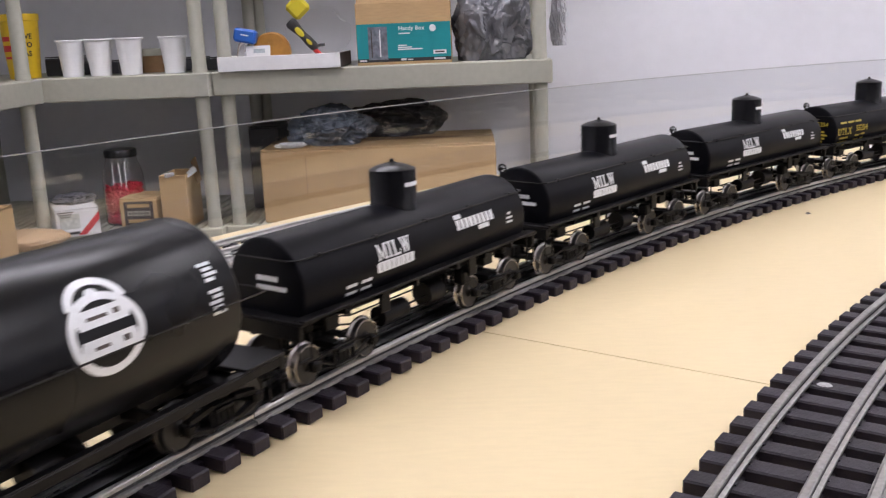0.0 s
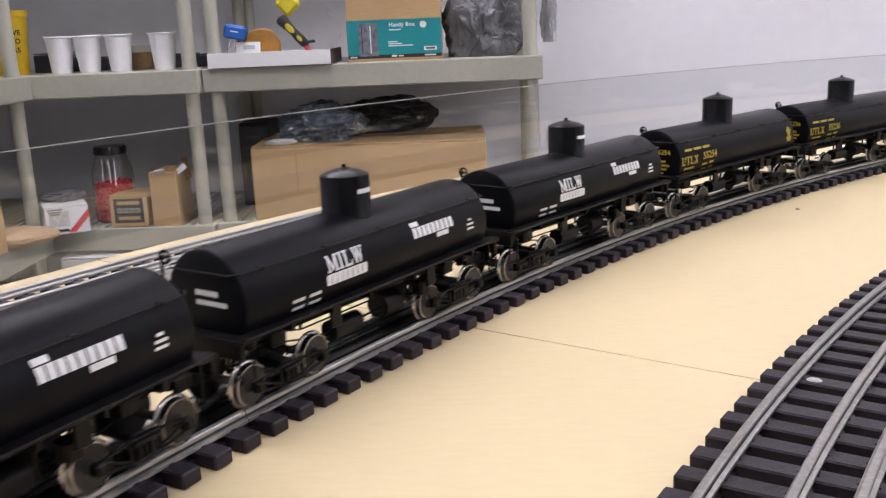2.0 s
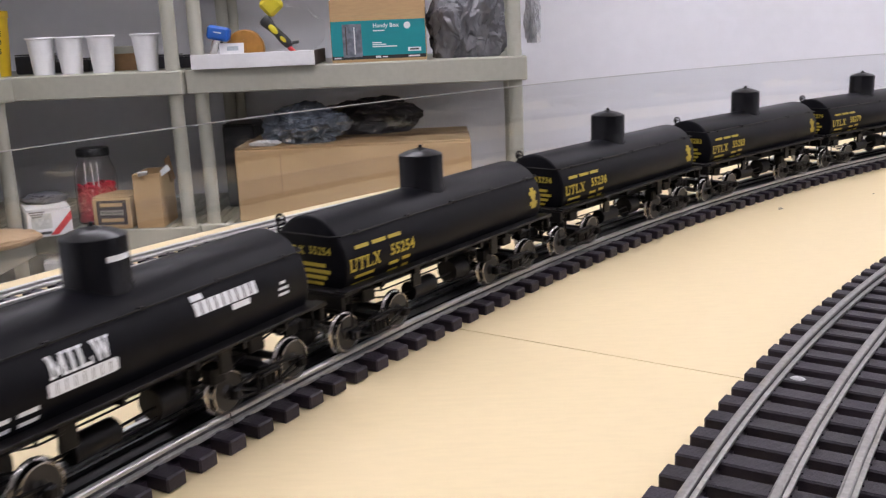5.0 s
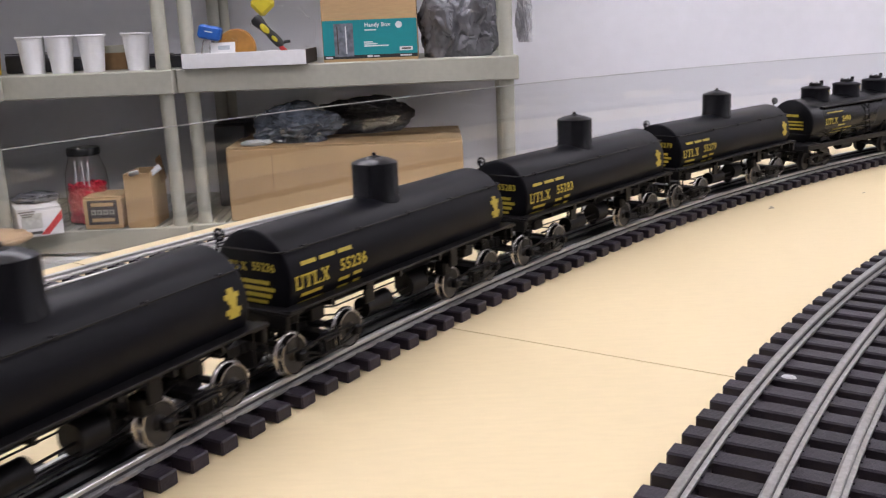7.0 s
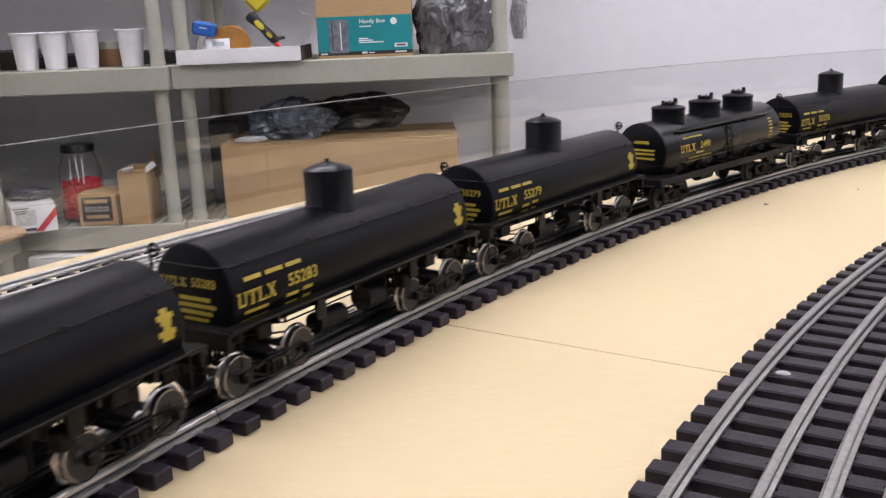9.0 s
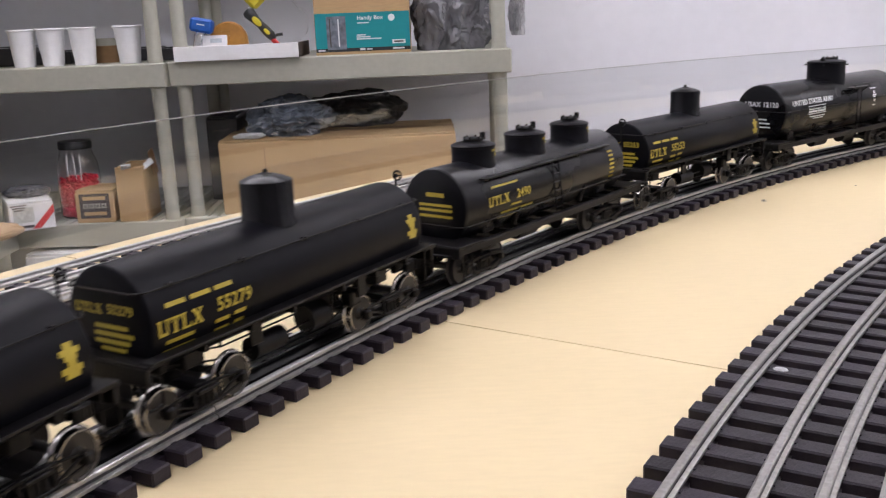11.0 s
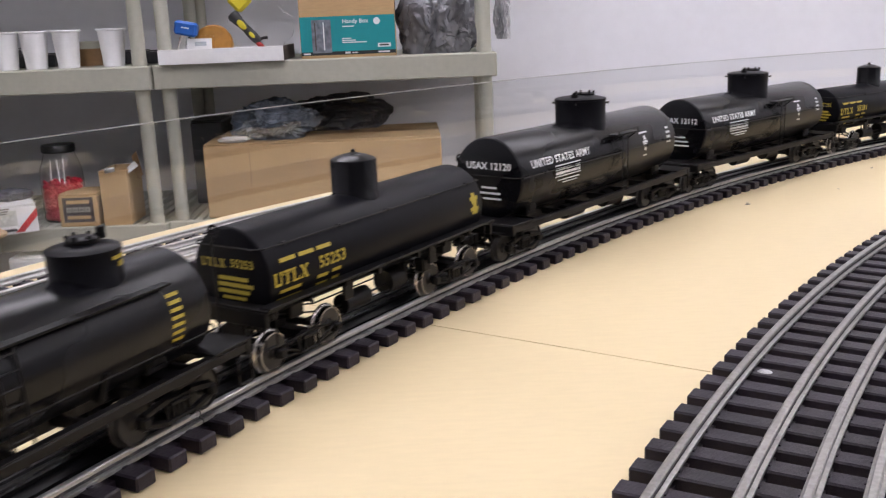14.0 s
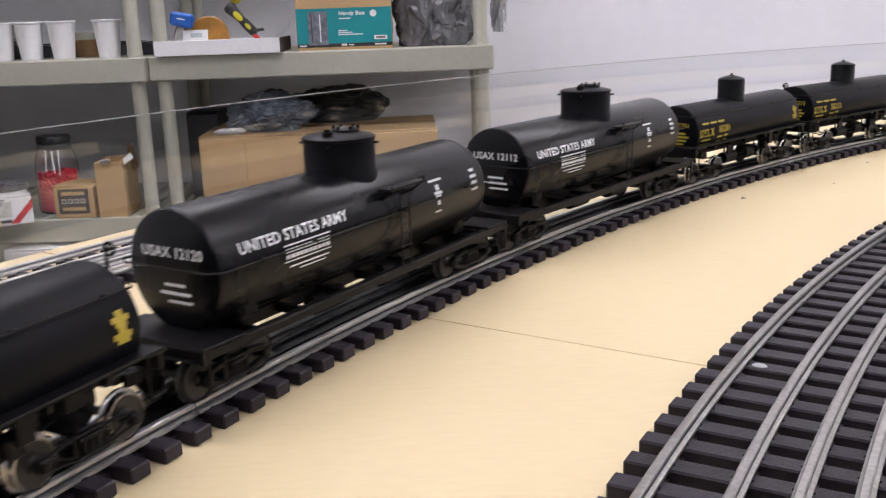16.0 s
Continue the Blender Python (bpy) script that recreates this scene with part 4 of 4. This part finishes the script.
def carton(name, label, m, w, d, h, mat, open_top=False, seam=True, category="box", tape=None):
    """A cardboard box: walls, flaps or a closed top with a seam; origin at the middle of its base, front towards -y."""
    ob = thing(name, label, category, at=m)
    bm = B()
    t = 0.004
    if open_top:
        box(bm, (0, 0, t / 2), (w - 2 * t, d - 2 * t, t))
        box(bm, (0, -d / 2 + t / 2, h / 2), (w, t, h), 0.001)
        box(bm, (0, d / 2 - t / 2, h / 2), (w, t, h), 0.001)
        box(bm, (-w / 2 + t / 2, 0, h / 2), (t, d - 2 * t, h), 0.001)
        box(bm, (w / 2 - t / 2, 0, h / 2), (t, d - 2 * t, h), 0.001)
        part("body", bm, mat, ob)
    else:
        box(bm, (0, 0, h / 2 - 0.002), (w, d, h - 0.004), 0.003)
        part("body", bm, mat, ob)
        for s in (-1, 1):
            bm = B()
            box(bm, (0, s * (d / 4 + 0.0008), h - 0.0008), (w - 0.002, d / 2 - 0.003, 0.0030), 0.0008)
            part("flap", bm, mat, ob)
        if tape:
            bm = B()
            box(bm, (0, 0, h + 0.0011), (w + 0.001, 0.048, 0.0006))
            part("tape", bm, tape, ob)
    return ob


def front_panel(ob, name, x, z, w, h, y, mat, label="", raise_by=0.0006):
    bm = B()
    box(bm, (x, y - raise_by / 2, z), (w, raise_by, h))
    return part(name, bm, mat, ob, label, smooth=None)


def front_text(ob, words, size, x, z, y, mat):
    bm = letters(words, size, "LEFT")
    for v in bm.verts:
        v.co = Vector((x + v.co.x, y, z + v.co.y))
    part("lettering", bm, mat, ob, "white lettering", smooth=None)


def crumple(name, label, m, size, mat, seed, amp=0.28, category="bag"):
    """A crumpled plastic bag: a folded skin with ridges, resting flat."""
    bm = B()
    bmesh.ops.create_icosphere(bm, subdivisions=6, radius=1.0)
    off = Vector((seed * 3.1, seed * 1.7, seed * 0.9))
    for v in bm.verts:
        n = v.co.normalized()
        warp = Vector((noise.noise(n * 2.5 + off), noise.noise(n * 2.5 - off), noise.noise(n * 2.5 + off * 2))) * 0.35
        a = noise.noise(n * 1.3 + off)
        d1 = noise.voronoi((n + warp) * 2.3 + off)[0]
        d2 = noise.voronoi((n + warp * 1.5) * 5.5 + off)[0]
        d3 = noise.voronoi((n + warp) * 12.0 + off)[0]
        k = 1 + amp * (0.75 * a + 0.85 * (d1[0] - 0.4) + 0.36 * (d2[0] - 0.4) + 0.14 * (d3[0] - 0.4))
        p = n * k
        z = max(p.z, -0.72)
        v.co = Vector((p.x * size[0], p.y * size[1], (z + 0.72) * size[2]))
    return tagged(part(name, bm, mat, smooth=28, at=m), label, category)


def cup(m, r0, r1, h, mat, name, label, group="", rim=0.0022):
    bm = B()
    lathe(bm, [(0, 0.004), (r0 * 0.90, 0.004), (r0 * 0.94, 0), (r0, 0.0), (r1 - 0.001, h - 0.006), (r1 + rim, h - 0.005), (r1 + rim + 0.0006, h - 0.002), (r1 + rim * 0.4, h), (r1 - 0.0015, h - 0.001), (r0 - 0.002, 0.006), (0, 0.006)], 36)
    return tagged(part(name, bm, mat, smooth=40, at=m), label, "cup", group)


# ---- things on the first unit's upper shelf
for x, y in ((-1.126, 2.500), (-1.050, 2.500), (-0.966, 2.500), (-0.848, 2.500)):
    cup(pose(x, y, TOP), 0.0265, 0.0350, 0.0965, M_CUP, "foam_cup", "plain white disposable cup standing on the shelf", "white cups")
yc = thing("yellow_cup", "tall yellow plastic cup with dark printing", "cup", at=pose(-1.268, 2.520, TOP))
bm = B()
lathe(bm, [(0, 0.004), (0.036, 0.004), (0.038, 0), (0.0395, 0.001), (0.0490, 0.150), (0.0515, 0.152), (0.0515, 0.168), (0.0495, 0.169), (0.0475, 0.150), (0.0375, 0.008), (0, 0.008)], 40)
part("body", bm, M_CUPYEL, yc, smooth=40)
for z, words in ((0.110, "WE"), (0.088, "YO"), (0.065, "AS")):
    bm = letters(words, 0.0185)
    r = 0.0398 + 0.0098 * z / 0.15 + 0.0009
    for v in bm.verts:
        a = radians(-46) + v.co.x / r
        q = r + 0.0098 * v.co.y / 0.15
        v.co = Vector((q * math.cos(a), q * math.sin(a), z + v.co.y))
    part("lettering", bm, M_TOOLK, yc, "black printed word", smooth=None)
for z, wd, hh in ((0.105, 0.030, 0.012), (0.080, 0.034, 0.016), (0.056, 0.024, 0.006)):
    bm = B()
    r = 0.0398 + 0.0098 * z / 0.15 + 0.0006
    prev = None
    for j in range(7):
        a = radians(-118) + (j / 6 - 0.5) * wd / r
        pair = [bm.verts.new((r * math.cos(a), r * math.sin(a), z + s * hh / 2)) for s in (-1, 1)]
        if prev:
            bm.faces.new((prev[0], pair[0], pair[1], prev[1]))
        prev = pair
    part("printed_bar", bm, M_REDPRINT, yc, "red printed emblem", smooth=None)
tube = thing("cardboard_tube", "short brown cardboard tub behind the cups", "tub", at=pose(-0.953, 2.625, TOP))
bm = B()
lathe(bm, [(0, 0), (0.030, 0), (0.030, 0.044), (0.0285, 0.045), (0.0275, 0.042), (0.0275, 0.004), (0, 0.004)], 28)
part("body", bm, M_CARD2, tube)
bm = B()
lathe(bm, [(0.0290, 0.0452), (0.0290, 0.064), (0.0275, 0.065), (0.0265, 0.064), (0.0265, 0.0452)], 28)
part("rim", bm, M_SHELF, tube)
for x, y, w, d, h in ((-1.215, 2.66, 0.085, 0.10, 0.052), (-1.110, 2.67, 0.10, 0.08, 0.036), (-0.862, 2.70, 0.075, 0.09, 0.036), (-0.770, 2.66, 0.06, 0.09, 0.034), (-1.01, 2.68, 0.07, 0.08, 0.040)):
    carton("storage_case", "low dark plastic case at the back of the shelf", pose(x, y, TOP, 0, 0, random.uniform(-8, 8)), w, d, h, M_DARKTHING, category="case")

# ---- things on the first unit's lower shelf
wb = carton("white_carton", "small white carton with a red diagonal band", pose(-1.1495, 2.4400, LOW, 0, 0, 31), 0.110, 0.16, 0.074, M_PAPER)
bm = B()
quad = ((-0.002, 0.004), (0.018, 0.004), (0.0545, 0.042), (0.0545, 0.064))
back_side, front_side = [[bm.verts.new((x, y, z)) for x, z in quad] for y in (-0.0801, -0.0808)]
bm.faces.new(front_side)
for k in range(4):
    bm.faces.new((back_side[k], back_side[(k + 1) % 4], front_side[(k + 1) % 4], front_side[k]))
part("red_band", bm, M_REDPRINT, wb, "red diagonal band", smooth=None)
front_panel(wb, "printed_patch", -0.020, 0.042, 0.050, 0.040, -0.0802, material("pale_print", (0.55, 0.56, 0.52), 0.6, vary=0.2, scale=120))
front_panel(wb, "printed_bar", -0.020, 0.011, 0.044, 0.007, -0.0806, M_TOOLK)
for k in range(3):
    front_panel(wb, "printed_bar", -0.030, 0.067 - 0.0060 * k, 0.040 - 0.008 * k, 0.0028, -0.0808, M_KRAFT)
rb = carton("electrical_fittings_box", "small brown carton with a dark printed label", pose(-0.969, 2.4960, LOW, 0, 0, 1), 0.103, 0.12, 0.086, M_CARD)
front_panel(rb, "label_panel", 0.0, 0.045, 0.080, 0.066, -0.0602, M_KRAFT, "dark printed label")
for z in (0.066, 0.025):
    front_panel(rb, "label_band", 0.0, z, 0.060, 0.0090, -0.0606, M_CARD)
for k in range(4):
    front_panel(rb, "label_mark", -0.0245 + 0.0163 * k, 0.0455, 0.0125, 0.0125, -0.0606, M_SHELF)
    front_panel(rb, "label_mark_core", -0.0245 + 0.0163 * k, 0.0455, 0.0065, 0.0060, -0.0614, M_KRAFT)
tb = carton("torn_carton", "tall brown carton with torn open flaps", pose(-0.8690, 2.5010, LOW, 0, 0, 1), 0.072, 0.13, 0.145, M_CARD, open_top=True)
for x, y, rx, ry, rz, w in ((-0.006, -0.064, 62, 0, 16, 0.026), (0.036, -0.040, -50, 14, -62, 0.030), (0.038, 0.01, 0, 70, 80, 0.07)):
    bm = B()
    vs = box(bm, (0, 0, 0.012), (w, 0.003, 0.026))
    for v in vs:
        v.co += Vector((0.004 * noise.noise(v.co * 90), 0.004 * noise.noise(v.co * 70), 0.006 * noise.noise(v.co * 110)))
    part("flap", bm, M_PAPER if w < 0.06 else M_CARD2, tb, "torn flap", at=pose(x, y, 0.142, rx, ry, rz))
jar = thing("candy_jar", "clear plastic jar of red sweets with a black lid", "jar", at=pose(-1.046, 2.548, LOW) @ Matrix.Diagonal((0.97, 0.97, 0.95, 1)))
bm = B()
lathe(bm, [(0, 0), (0.052, 0), (0.058, 0.006), (0.0585, 0.110), (0.056, 0.150), (0.044, 0.184), (0.042, 0.196), (0.0405, 0.196), (0.0425, 0.183), (0.0545, 0.149), (0.057, 0.110), (0.0565, 0.008), (0, 0.003)], 36)
jw = part("glass_body", bm, M_CLEAR, jar, "clear plastic body", smooth=60)
jw.visible_shadow = False
bm = B()
lathe(bm, [(0, 0), (0.044, 0), (0.0455, 0.002), (0.0455, 0.018), (0.043, 0.022), (0, 0.022)], 32)
part("lid", bm, M_LID, jar, "black screw lid", at=pose(0, 0, 0.1965))
bm = B()
lathe(bm, [(0, 0.008), (0.046, 0.008), (0.0475, 0.020), (0.0475, 0.098), (0.040, 0.106), (0, 0.108)], 28)
for k in range(900):
    a, rr, z = random.uniform(0, 6.28), 0.0505 * random.random() ** 0.2, random.uniform(0.010, 0.114)
    res = bmesh.ops.create_icosphere(bm, subdivisions=1, radius=random.uniform(0.0050, 0.0062))
    bmesh.ops.translate(bm, vec=(rr * math.cos(a), rr * math.sin(a), z), verts=res["verts"])
tagged(part("sweets", bm, M_RED, jar, "heap of red sweets"), kind="stuff")
for x, y, lean in ((-0.018, -0.030, 2), (0.008, -0.036, -3), (0.020, -0.034, 1)):
    bm = B()
    rod(bm, (0, 0, 0), (0, 0, 0.072), 0.0021, 8)
    part("paper_stick", bm, M_PAPER, jar, "white paper stick", at=pose(x, y, 0.108, 0, lean, 0))
carton("brown_carton", "plain brown carton on the side shelf", pose(-1.245, 2.12, LOW, 0, 0, 90), 0.10, 0.15, 0.125, M_CARD)
# added flat shape, its tan colour standing for warm light reflected on the shelf
crumple("paper_bag", "flat pale brown patch giving the side shelf its warm reflected tone", pose(-1.215, 2.250, LOW, 0, 0, 28), (0.125, 0.075, 0.026), M_WARMTAN, 33, 0.10)
carton("white_bin", "large white carton under the shelf", pose(-1.045, 2.545, -0.6715), 0.225, 0.29, 0.376, M_PAPER)
bm = B()
lathe(bm, [(0, 0), (0.034, 0), (0.036, 0.004), (0.036, 0.060), (0.026, 0.070), (0.026, 0.078), (0, 0.080)], 24)
o = tagged(part("plastic_tub", bm, M_CLEAR, at=pose(-0.955, 2.700, LOW)), "small clear plastic tub behind the cartons", "tub")
o.visible_shadow = False
crumple("plastic_wrap", "clear crumpled plastic wrap on a carton", pose(-1.160, 2.470, LOW + 0.0735, 0, 0, 31), (0.050, 0.050, 0.016), M_BAGGREY, 9, 0.30)

# ---- things on the second unit's upper shelf
tray = thing("cardboard_tray", "shallow white cardboard tray full of small hardware", "tray", at=at2(0.185, 0.102, TOP))
bm = B()
w, d, h, t = 0.318, 0.25, 0.037, 0.003
box(bm, (0, 0, t / 2), (w - 2 * t, d - 2 * t, t))
box(bm, (0, -d / 2 + t / 2, h / 2), (w, t, h), 0.0008)
box(bm, (0, d / 2 - t / 2, h / 2), (w, t, h), 0.0008)
part("tray_body", bm, M_PAPER, tray)
for s in (-1, 1):
    bm = B()
    box(bm, (s * (w / 2 - t / 2), 0, h / 2), (t, d - 2 * t, h), 0.0008)
    part("tray_end", bm, M_PAPER if s < 0 else M_KRAFT, tray)
bt = thing("small_bottle", "small clear bottle with a bright blue cap", "bottle", at=at2(0.074, 0.045, TOP + 0.018) @ pose(0, 0, 0, 0, 12, 0))
bm = B()
lathe(bm, [(0, 0), (0.015, 0), (0.016, 0.003), (0.016, 0.046), (0.012, 0.054), (0, 0.054)], 20)
part("bottle_body", bm, M_CLEAR, bt, "clear body").visible_shadow = False
bm = B()
box(bm, (0, 0, 0.072), (0.058, 0.036, 0.036), 0.006)
part("cap", bm, M_BLUE, bt, "bright blue cap")
bm = B()
box(bm, (0, -0.0184, 0.074), (0.020, 0.0006, 0.003))
part("printed_bar", bm, M_PAPER, bt, smooth=None)
bm = B()
vs = lathe(bm, [(0, -0.012), (0.046, -0.012), (0.050, -0.009), (0.050, 0.009), (0.046, 0.012), (0, 0.012)], 36, Matrix.Rotation(radians(90), 4, "X"))
tagged(part("tape_roll", bm, M_ORANGE, at=at2(0.150, 0.085, TOP + 0.046)), "amber roll of parcel tape standing on edge", "tape")
cd = thing("parts_packet", "clear packet with a white card insert", "packet", at=at2(0.122, 0.040, TOP + 0.018) @ pose(0, 0, 0, -14, 0, 0))
bm = B()
box(bm, (-0.004, 0, 0.031), (0.066, 0.002, 0.028), 0.0003)
part("card", bm, M_PAPER, cd, "white printed card")
bm = B()
box(bm, (0.0, -0.0013, 0.031), (0.030, 0.0005, 0.011))
part("printed_bar", bm, material("grey_print", (0.4, 0.45, 0.48), 0.6, vary=0.2, scale=200), cd, smooth=None)
bm = B()
box(bm, (-0.002, 0.004, 0.036), (0.074, 0.004, 0.040), 0.001)
part("packet_film", bm, M_FILM, cd, "clear film").visible_shadow = False
tool = thing("utility_tool", "yellow and black hand tool with a red tip", "hand tool", at=at2(0.243, 0.045, TOP + 0.084) @ pose(0, 0, 0, 0, 48, 0))
bm = B()
lathe(bm, [(0, -0.052), (0.008, -0.050), (0.012, -0.040), (0.0125, -0.020), (0.0105, 0.0), (0.0120, 0.016), (0.0150, 0.032), (0.0165, 0.042), (0.0120, 0.050), (0, 0.052)], 24)
for v in bm.verts:
    v.co.y *= 0.7
part("handle", bm, M_TOOLK, tool, "black rubber handle", at=pose(0, 0, 0, 0, 180 + 90, 0))
for x, a in ((-0.012, 0.016), (0.024, 0.010)):
    bm = B()
    lathe(bm, [(0, 0.0012), (a * 0.8, 0.0010), (a, 0)], 20)
    part("grip_inlay", bm, M_TOOLY, tool, "yellow grip inlay", at=pose(x, -0.0092, 0.0, 90, 0, 0) @ Matrix.Diagonal((1, 0.5, 1, 1)))
bm = B()
box(bm, (-0.060, 0.006, 0.040), (0.050, 0.020, 0.052), 0.008)
part("guard", bm, M_TOOLY, tool, "bright yellow guard")
bm = B()
box(bm, (0.058, 0, -0.004), (0.026, 0.012, 0.012), 0.003)
part("tip", bm, M_REDPRINT, tool, "red plastic tip")
bm = B()
rod(bm, (0.046, 0, 0.010), (0.056, 0, 0.024), 0.004, 10)
part("lever", bm, M_TOOLK, tool, "black lever")
bm = B()
bmesh.ops.create_icosphere(bm, subdivisions=4, radius=1.0)
for v in bm.verts:
    n = v.co.normalized()
    k = 1 + 0.18 * noise.noise(n * 2.2) + 0.08 * noise.noise(n * 6)
    v.co = Vector((n.x * 0.085 * k, n.y * 0.012 * k, n.z * 0.075 * k))
o = tagged(part("blister_pack", bm, M_FILM, at=at2(0.275, 0.085, TOP + 0.084)), "clear crinkled blister pack leaning in the tray", "packaging")
o.visible_shadow = False
hb = carton("fittings_carton", "open brown carton with a teal printed front", at2(0.511, 0.125, TOP), 0.247, 0.20, 0.158, M_CARD, open_top=True)
front_panel(hb, "teal_print", 0.0, 0.056, 0.245, 0.098, -0.1001, M_TEAL, "teal printed panel")
front_panel(hb, "dark_strip", 0.0, 0.0115, 0.245, 0.009, -0.1005, M_TOOLK, "dark printed strip")
M_PRINTGREY = material("printed_grey", (0.16, 0.17, 0.20), 0.4, vary=0.6, scale=70)
front_panel(hb, "printed_picture", -0.068, 0.055, 0.050, 0.084, -0.1007, M_PRINTGREY, "grey printed picture of a metal box")
front_panel(hb, "picture_edge", -0.062, 0.055, 0.003, 0.070, -0.1011, M_PAPER)
front_panel(hb, "picture_edge", -0.084, 0.055, 0.003, 0.072, -0.1011, M_KRAFT)
front_text(hb, "Handy Box", 0.0142, -0.013, 0.091, -0.1010, M_PAPER)
bm = B()
lathe(bm, [(0, 0.0006), (0.0085, 0.0006), (0.0088, 0)], 20)
part("round_mark", bm, M_PAPER, hb, "white round printed mark", at=pose(0.076, -0.1006, 0.0895, 90, 0, 0))
for x, z, w, h in ((0.002, 0.0785, 0.030, 0.003), (-0.004, 0.048, 0.024, 0.0028), (0.002, 0.043, 0.036, 0.0028), (0.016, 0.038, 0.064, 0.0030), (0.093, 0.0285, 0.034, 0.010), (-0.108, 0.0115, 0.018, 0.004), (-0.002, 0.012, 0.014, 0.005), (0.016, 0.0115, 0.014, 0.003), (0.092, 0.0115, 0.030, 0.004)):
    front_panel(hb, "printed_bar", x, z, w, h, -0.1008, M_PAPER)
front_panel(hb, "printed_bar", 0.093, 0.0285, 0.024, 0.004, -0.1013, M_KRAFT)
fl = B()
box(fl, (0, 0, 0.035), (0.240, 0.003, 0.070), 0.001)
part("flap", fl, M_CARD, hb, "raised flap", at=pose(0, -0.098, 0.1575, -16, 0, 0))
bm = B()
box(bm, (0, 0, 0), (0.0006, 0.13, 0.05))
part("printed_patch", bm, M_KRAFT, hb, smooth=None, at=pose(0.1240, 0, 0.11))
crumple("grey_plastic_bag", "full crumpled grey plastic bag", at2(0.748, 0.140, TOP - 0.002), (0.098, 0.10, 0.132), M_BAGGREY, 3, 0.30)
crumple("white_plastic_bag", "thin pale plastic bag hanging at the shelf end", at2(0.925, 0.12, TOP + 0.030), (0.020, 0.05, 0.080), M_BAGPALE, 5, 0.5)

# ---- things on the second unit's lower shelf
bb = carton("large_carton", "large brown cardboard carton, its top slightly caved in", at2(0.424, 0.185, LOW), 0.632, 0.33, CARTON_TOP - LOW, M_CARD, tape=M_CARD2)
front_panel(bb, "carton_seam", -0.195, 0.125, 0.0016, 0.110, -0.1651, M_CARD2, "dark seam")
crumple("plastic_bag", "crumpled blue-grey plastic bag lying on the carton", at2(0.292, 0.13, CARTON_TOP), (0.098, 0.080, 0.060), M_BAGBLUE, 7, 0.42)
crumple("black_bag", "dark plastic bag on the carton", at2(0.46, 0.30, CARTON_TOP), (0.125, 0.065, 0.058), M_DARKTHING, 12, 0.35)
crumple("packing_paper", "torn scrap of white packing paper on the carton", at2(0.185, 0.060, CARTON_TOP + 0.0015), (0.038, 0.030, 0.008), M_PAPER, 21, 0.5, "paper")
carton("tall_dark_case", "tall dark case at the back of the shelf", at2(0.07, 0.33, LOW), 0.09, 0.16, 0.24, M_DARKTHING, category="case")


# ---------------------------------------------------------------- tracks and their ties
track("main_track", "curved track with dark ties, carrying the train", R_MAIN, (-0.0225, 0.0225), 0.0455, 0.0455, joints=(2.6455,), step=0.02883, phase=2.66625, web=M_RAILSIDE)
track("outer_track", "curved multi-rail track on dark ties beside the table edge", 3.945, (0.0225, -0.0225, -0.0555, -0.086), 0.0275, 0.108, step=0.0307)
track("inner_track", "wide curved multi-rail track on long dark ties", 3.1755, (0.0225, -0.0225, -0.0555, -0.086), 0.0460, 0.132, step=0.03013, phase=2.63610, metal=M_RAILDULL, web=M_RAILWEB)
# black strip between the rails, partly added to deepen the shade under the train
strip = thing("centre_strip", "black plastic strip with raised ribs between the rails", "strip", kind="structure")
for r0, r1, z1 in ((R_MAIN - 0.0150, R_MAIN + 0.0150, 0.0014), (R_MAIN - 0.0095, R_MAIN - 0.0070, 0.0042), (R_MAIN + 0.0070, R_MAIN + 0.0095, 0.0042)):
    bm = B()
    prev = None
    z0 = TIE_H + (0.0006 if z1 < 0.002 else 0.0016)
    for k in range(281):
        a = A0 + 0.03 + (A1 - A0 - 0.06) * k / 280
        ring = [bm.verts.new(polar(a, r, z)) for r, z in ((r0, z0), (r1, z0), (r1, TIE_H + z1), (r0, TIE_H + z1))]
        if prev:
            for j in range(4):
                bm.faces.new((prev[j], prev[(j + 1) % 4], ring[(j + 1) % 4], ring[j]))
        else:
            bm.faces.new(ring)
        prev = ring
    bm.faces.new(prev)
    part("flat_strip" if z1 < 0.002 else "rib", bm, M_BLACK, strip, smooth=30)
p = polar(2.570, 3.184, TIE_H + 0.0006)
bm = B()
lathe(bm, [(0, 0.0014), (0.0045, 0.0010), (0.006, 0)], 12)
tagged(part("paint_fleck", bm, M_FLECK, at=pose(p.x, p.y, p.z, 0, 0, 150) @ Matrix.Diagonal((0.95, 0.62, 1, 1))), "white fleck lying on a dark tie", "fleck")

motions()
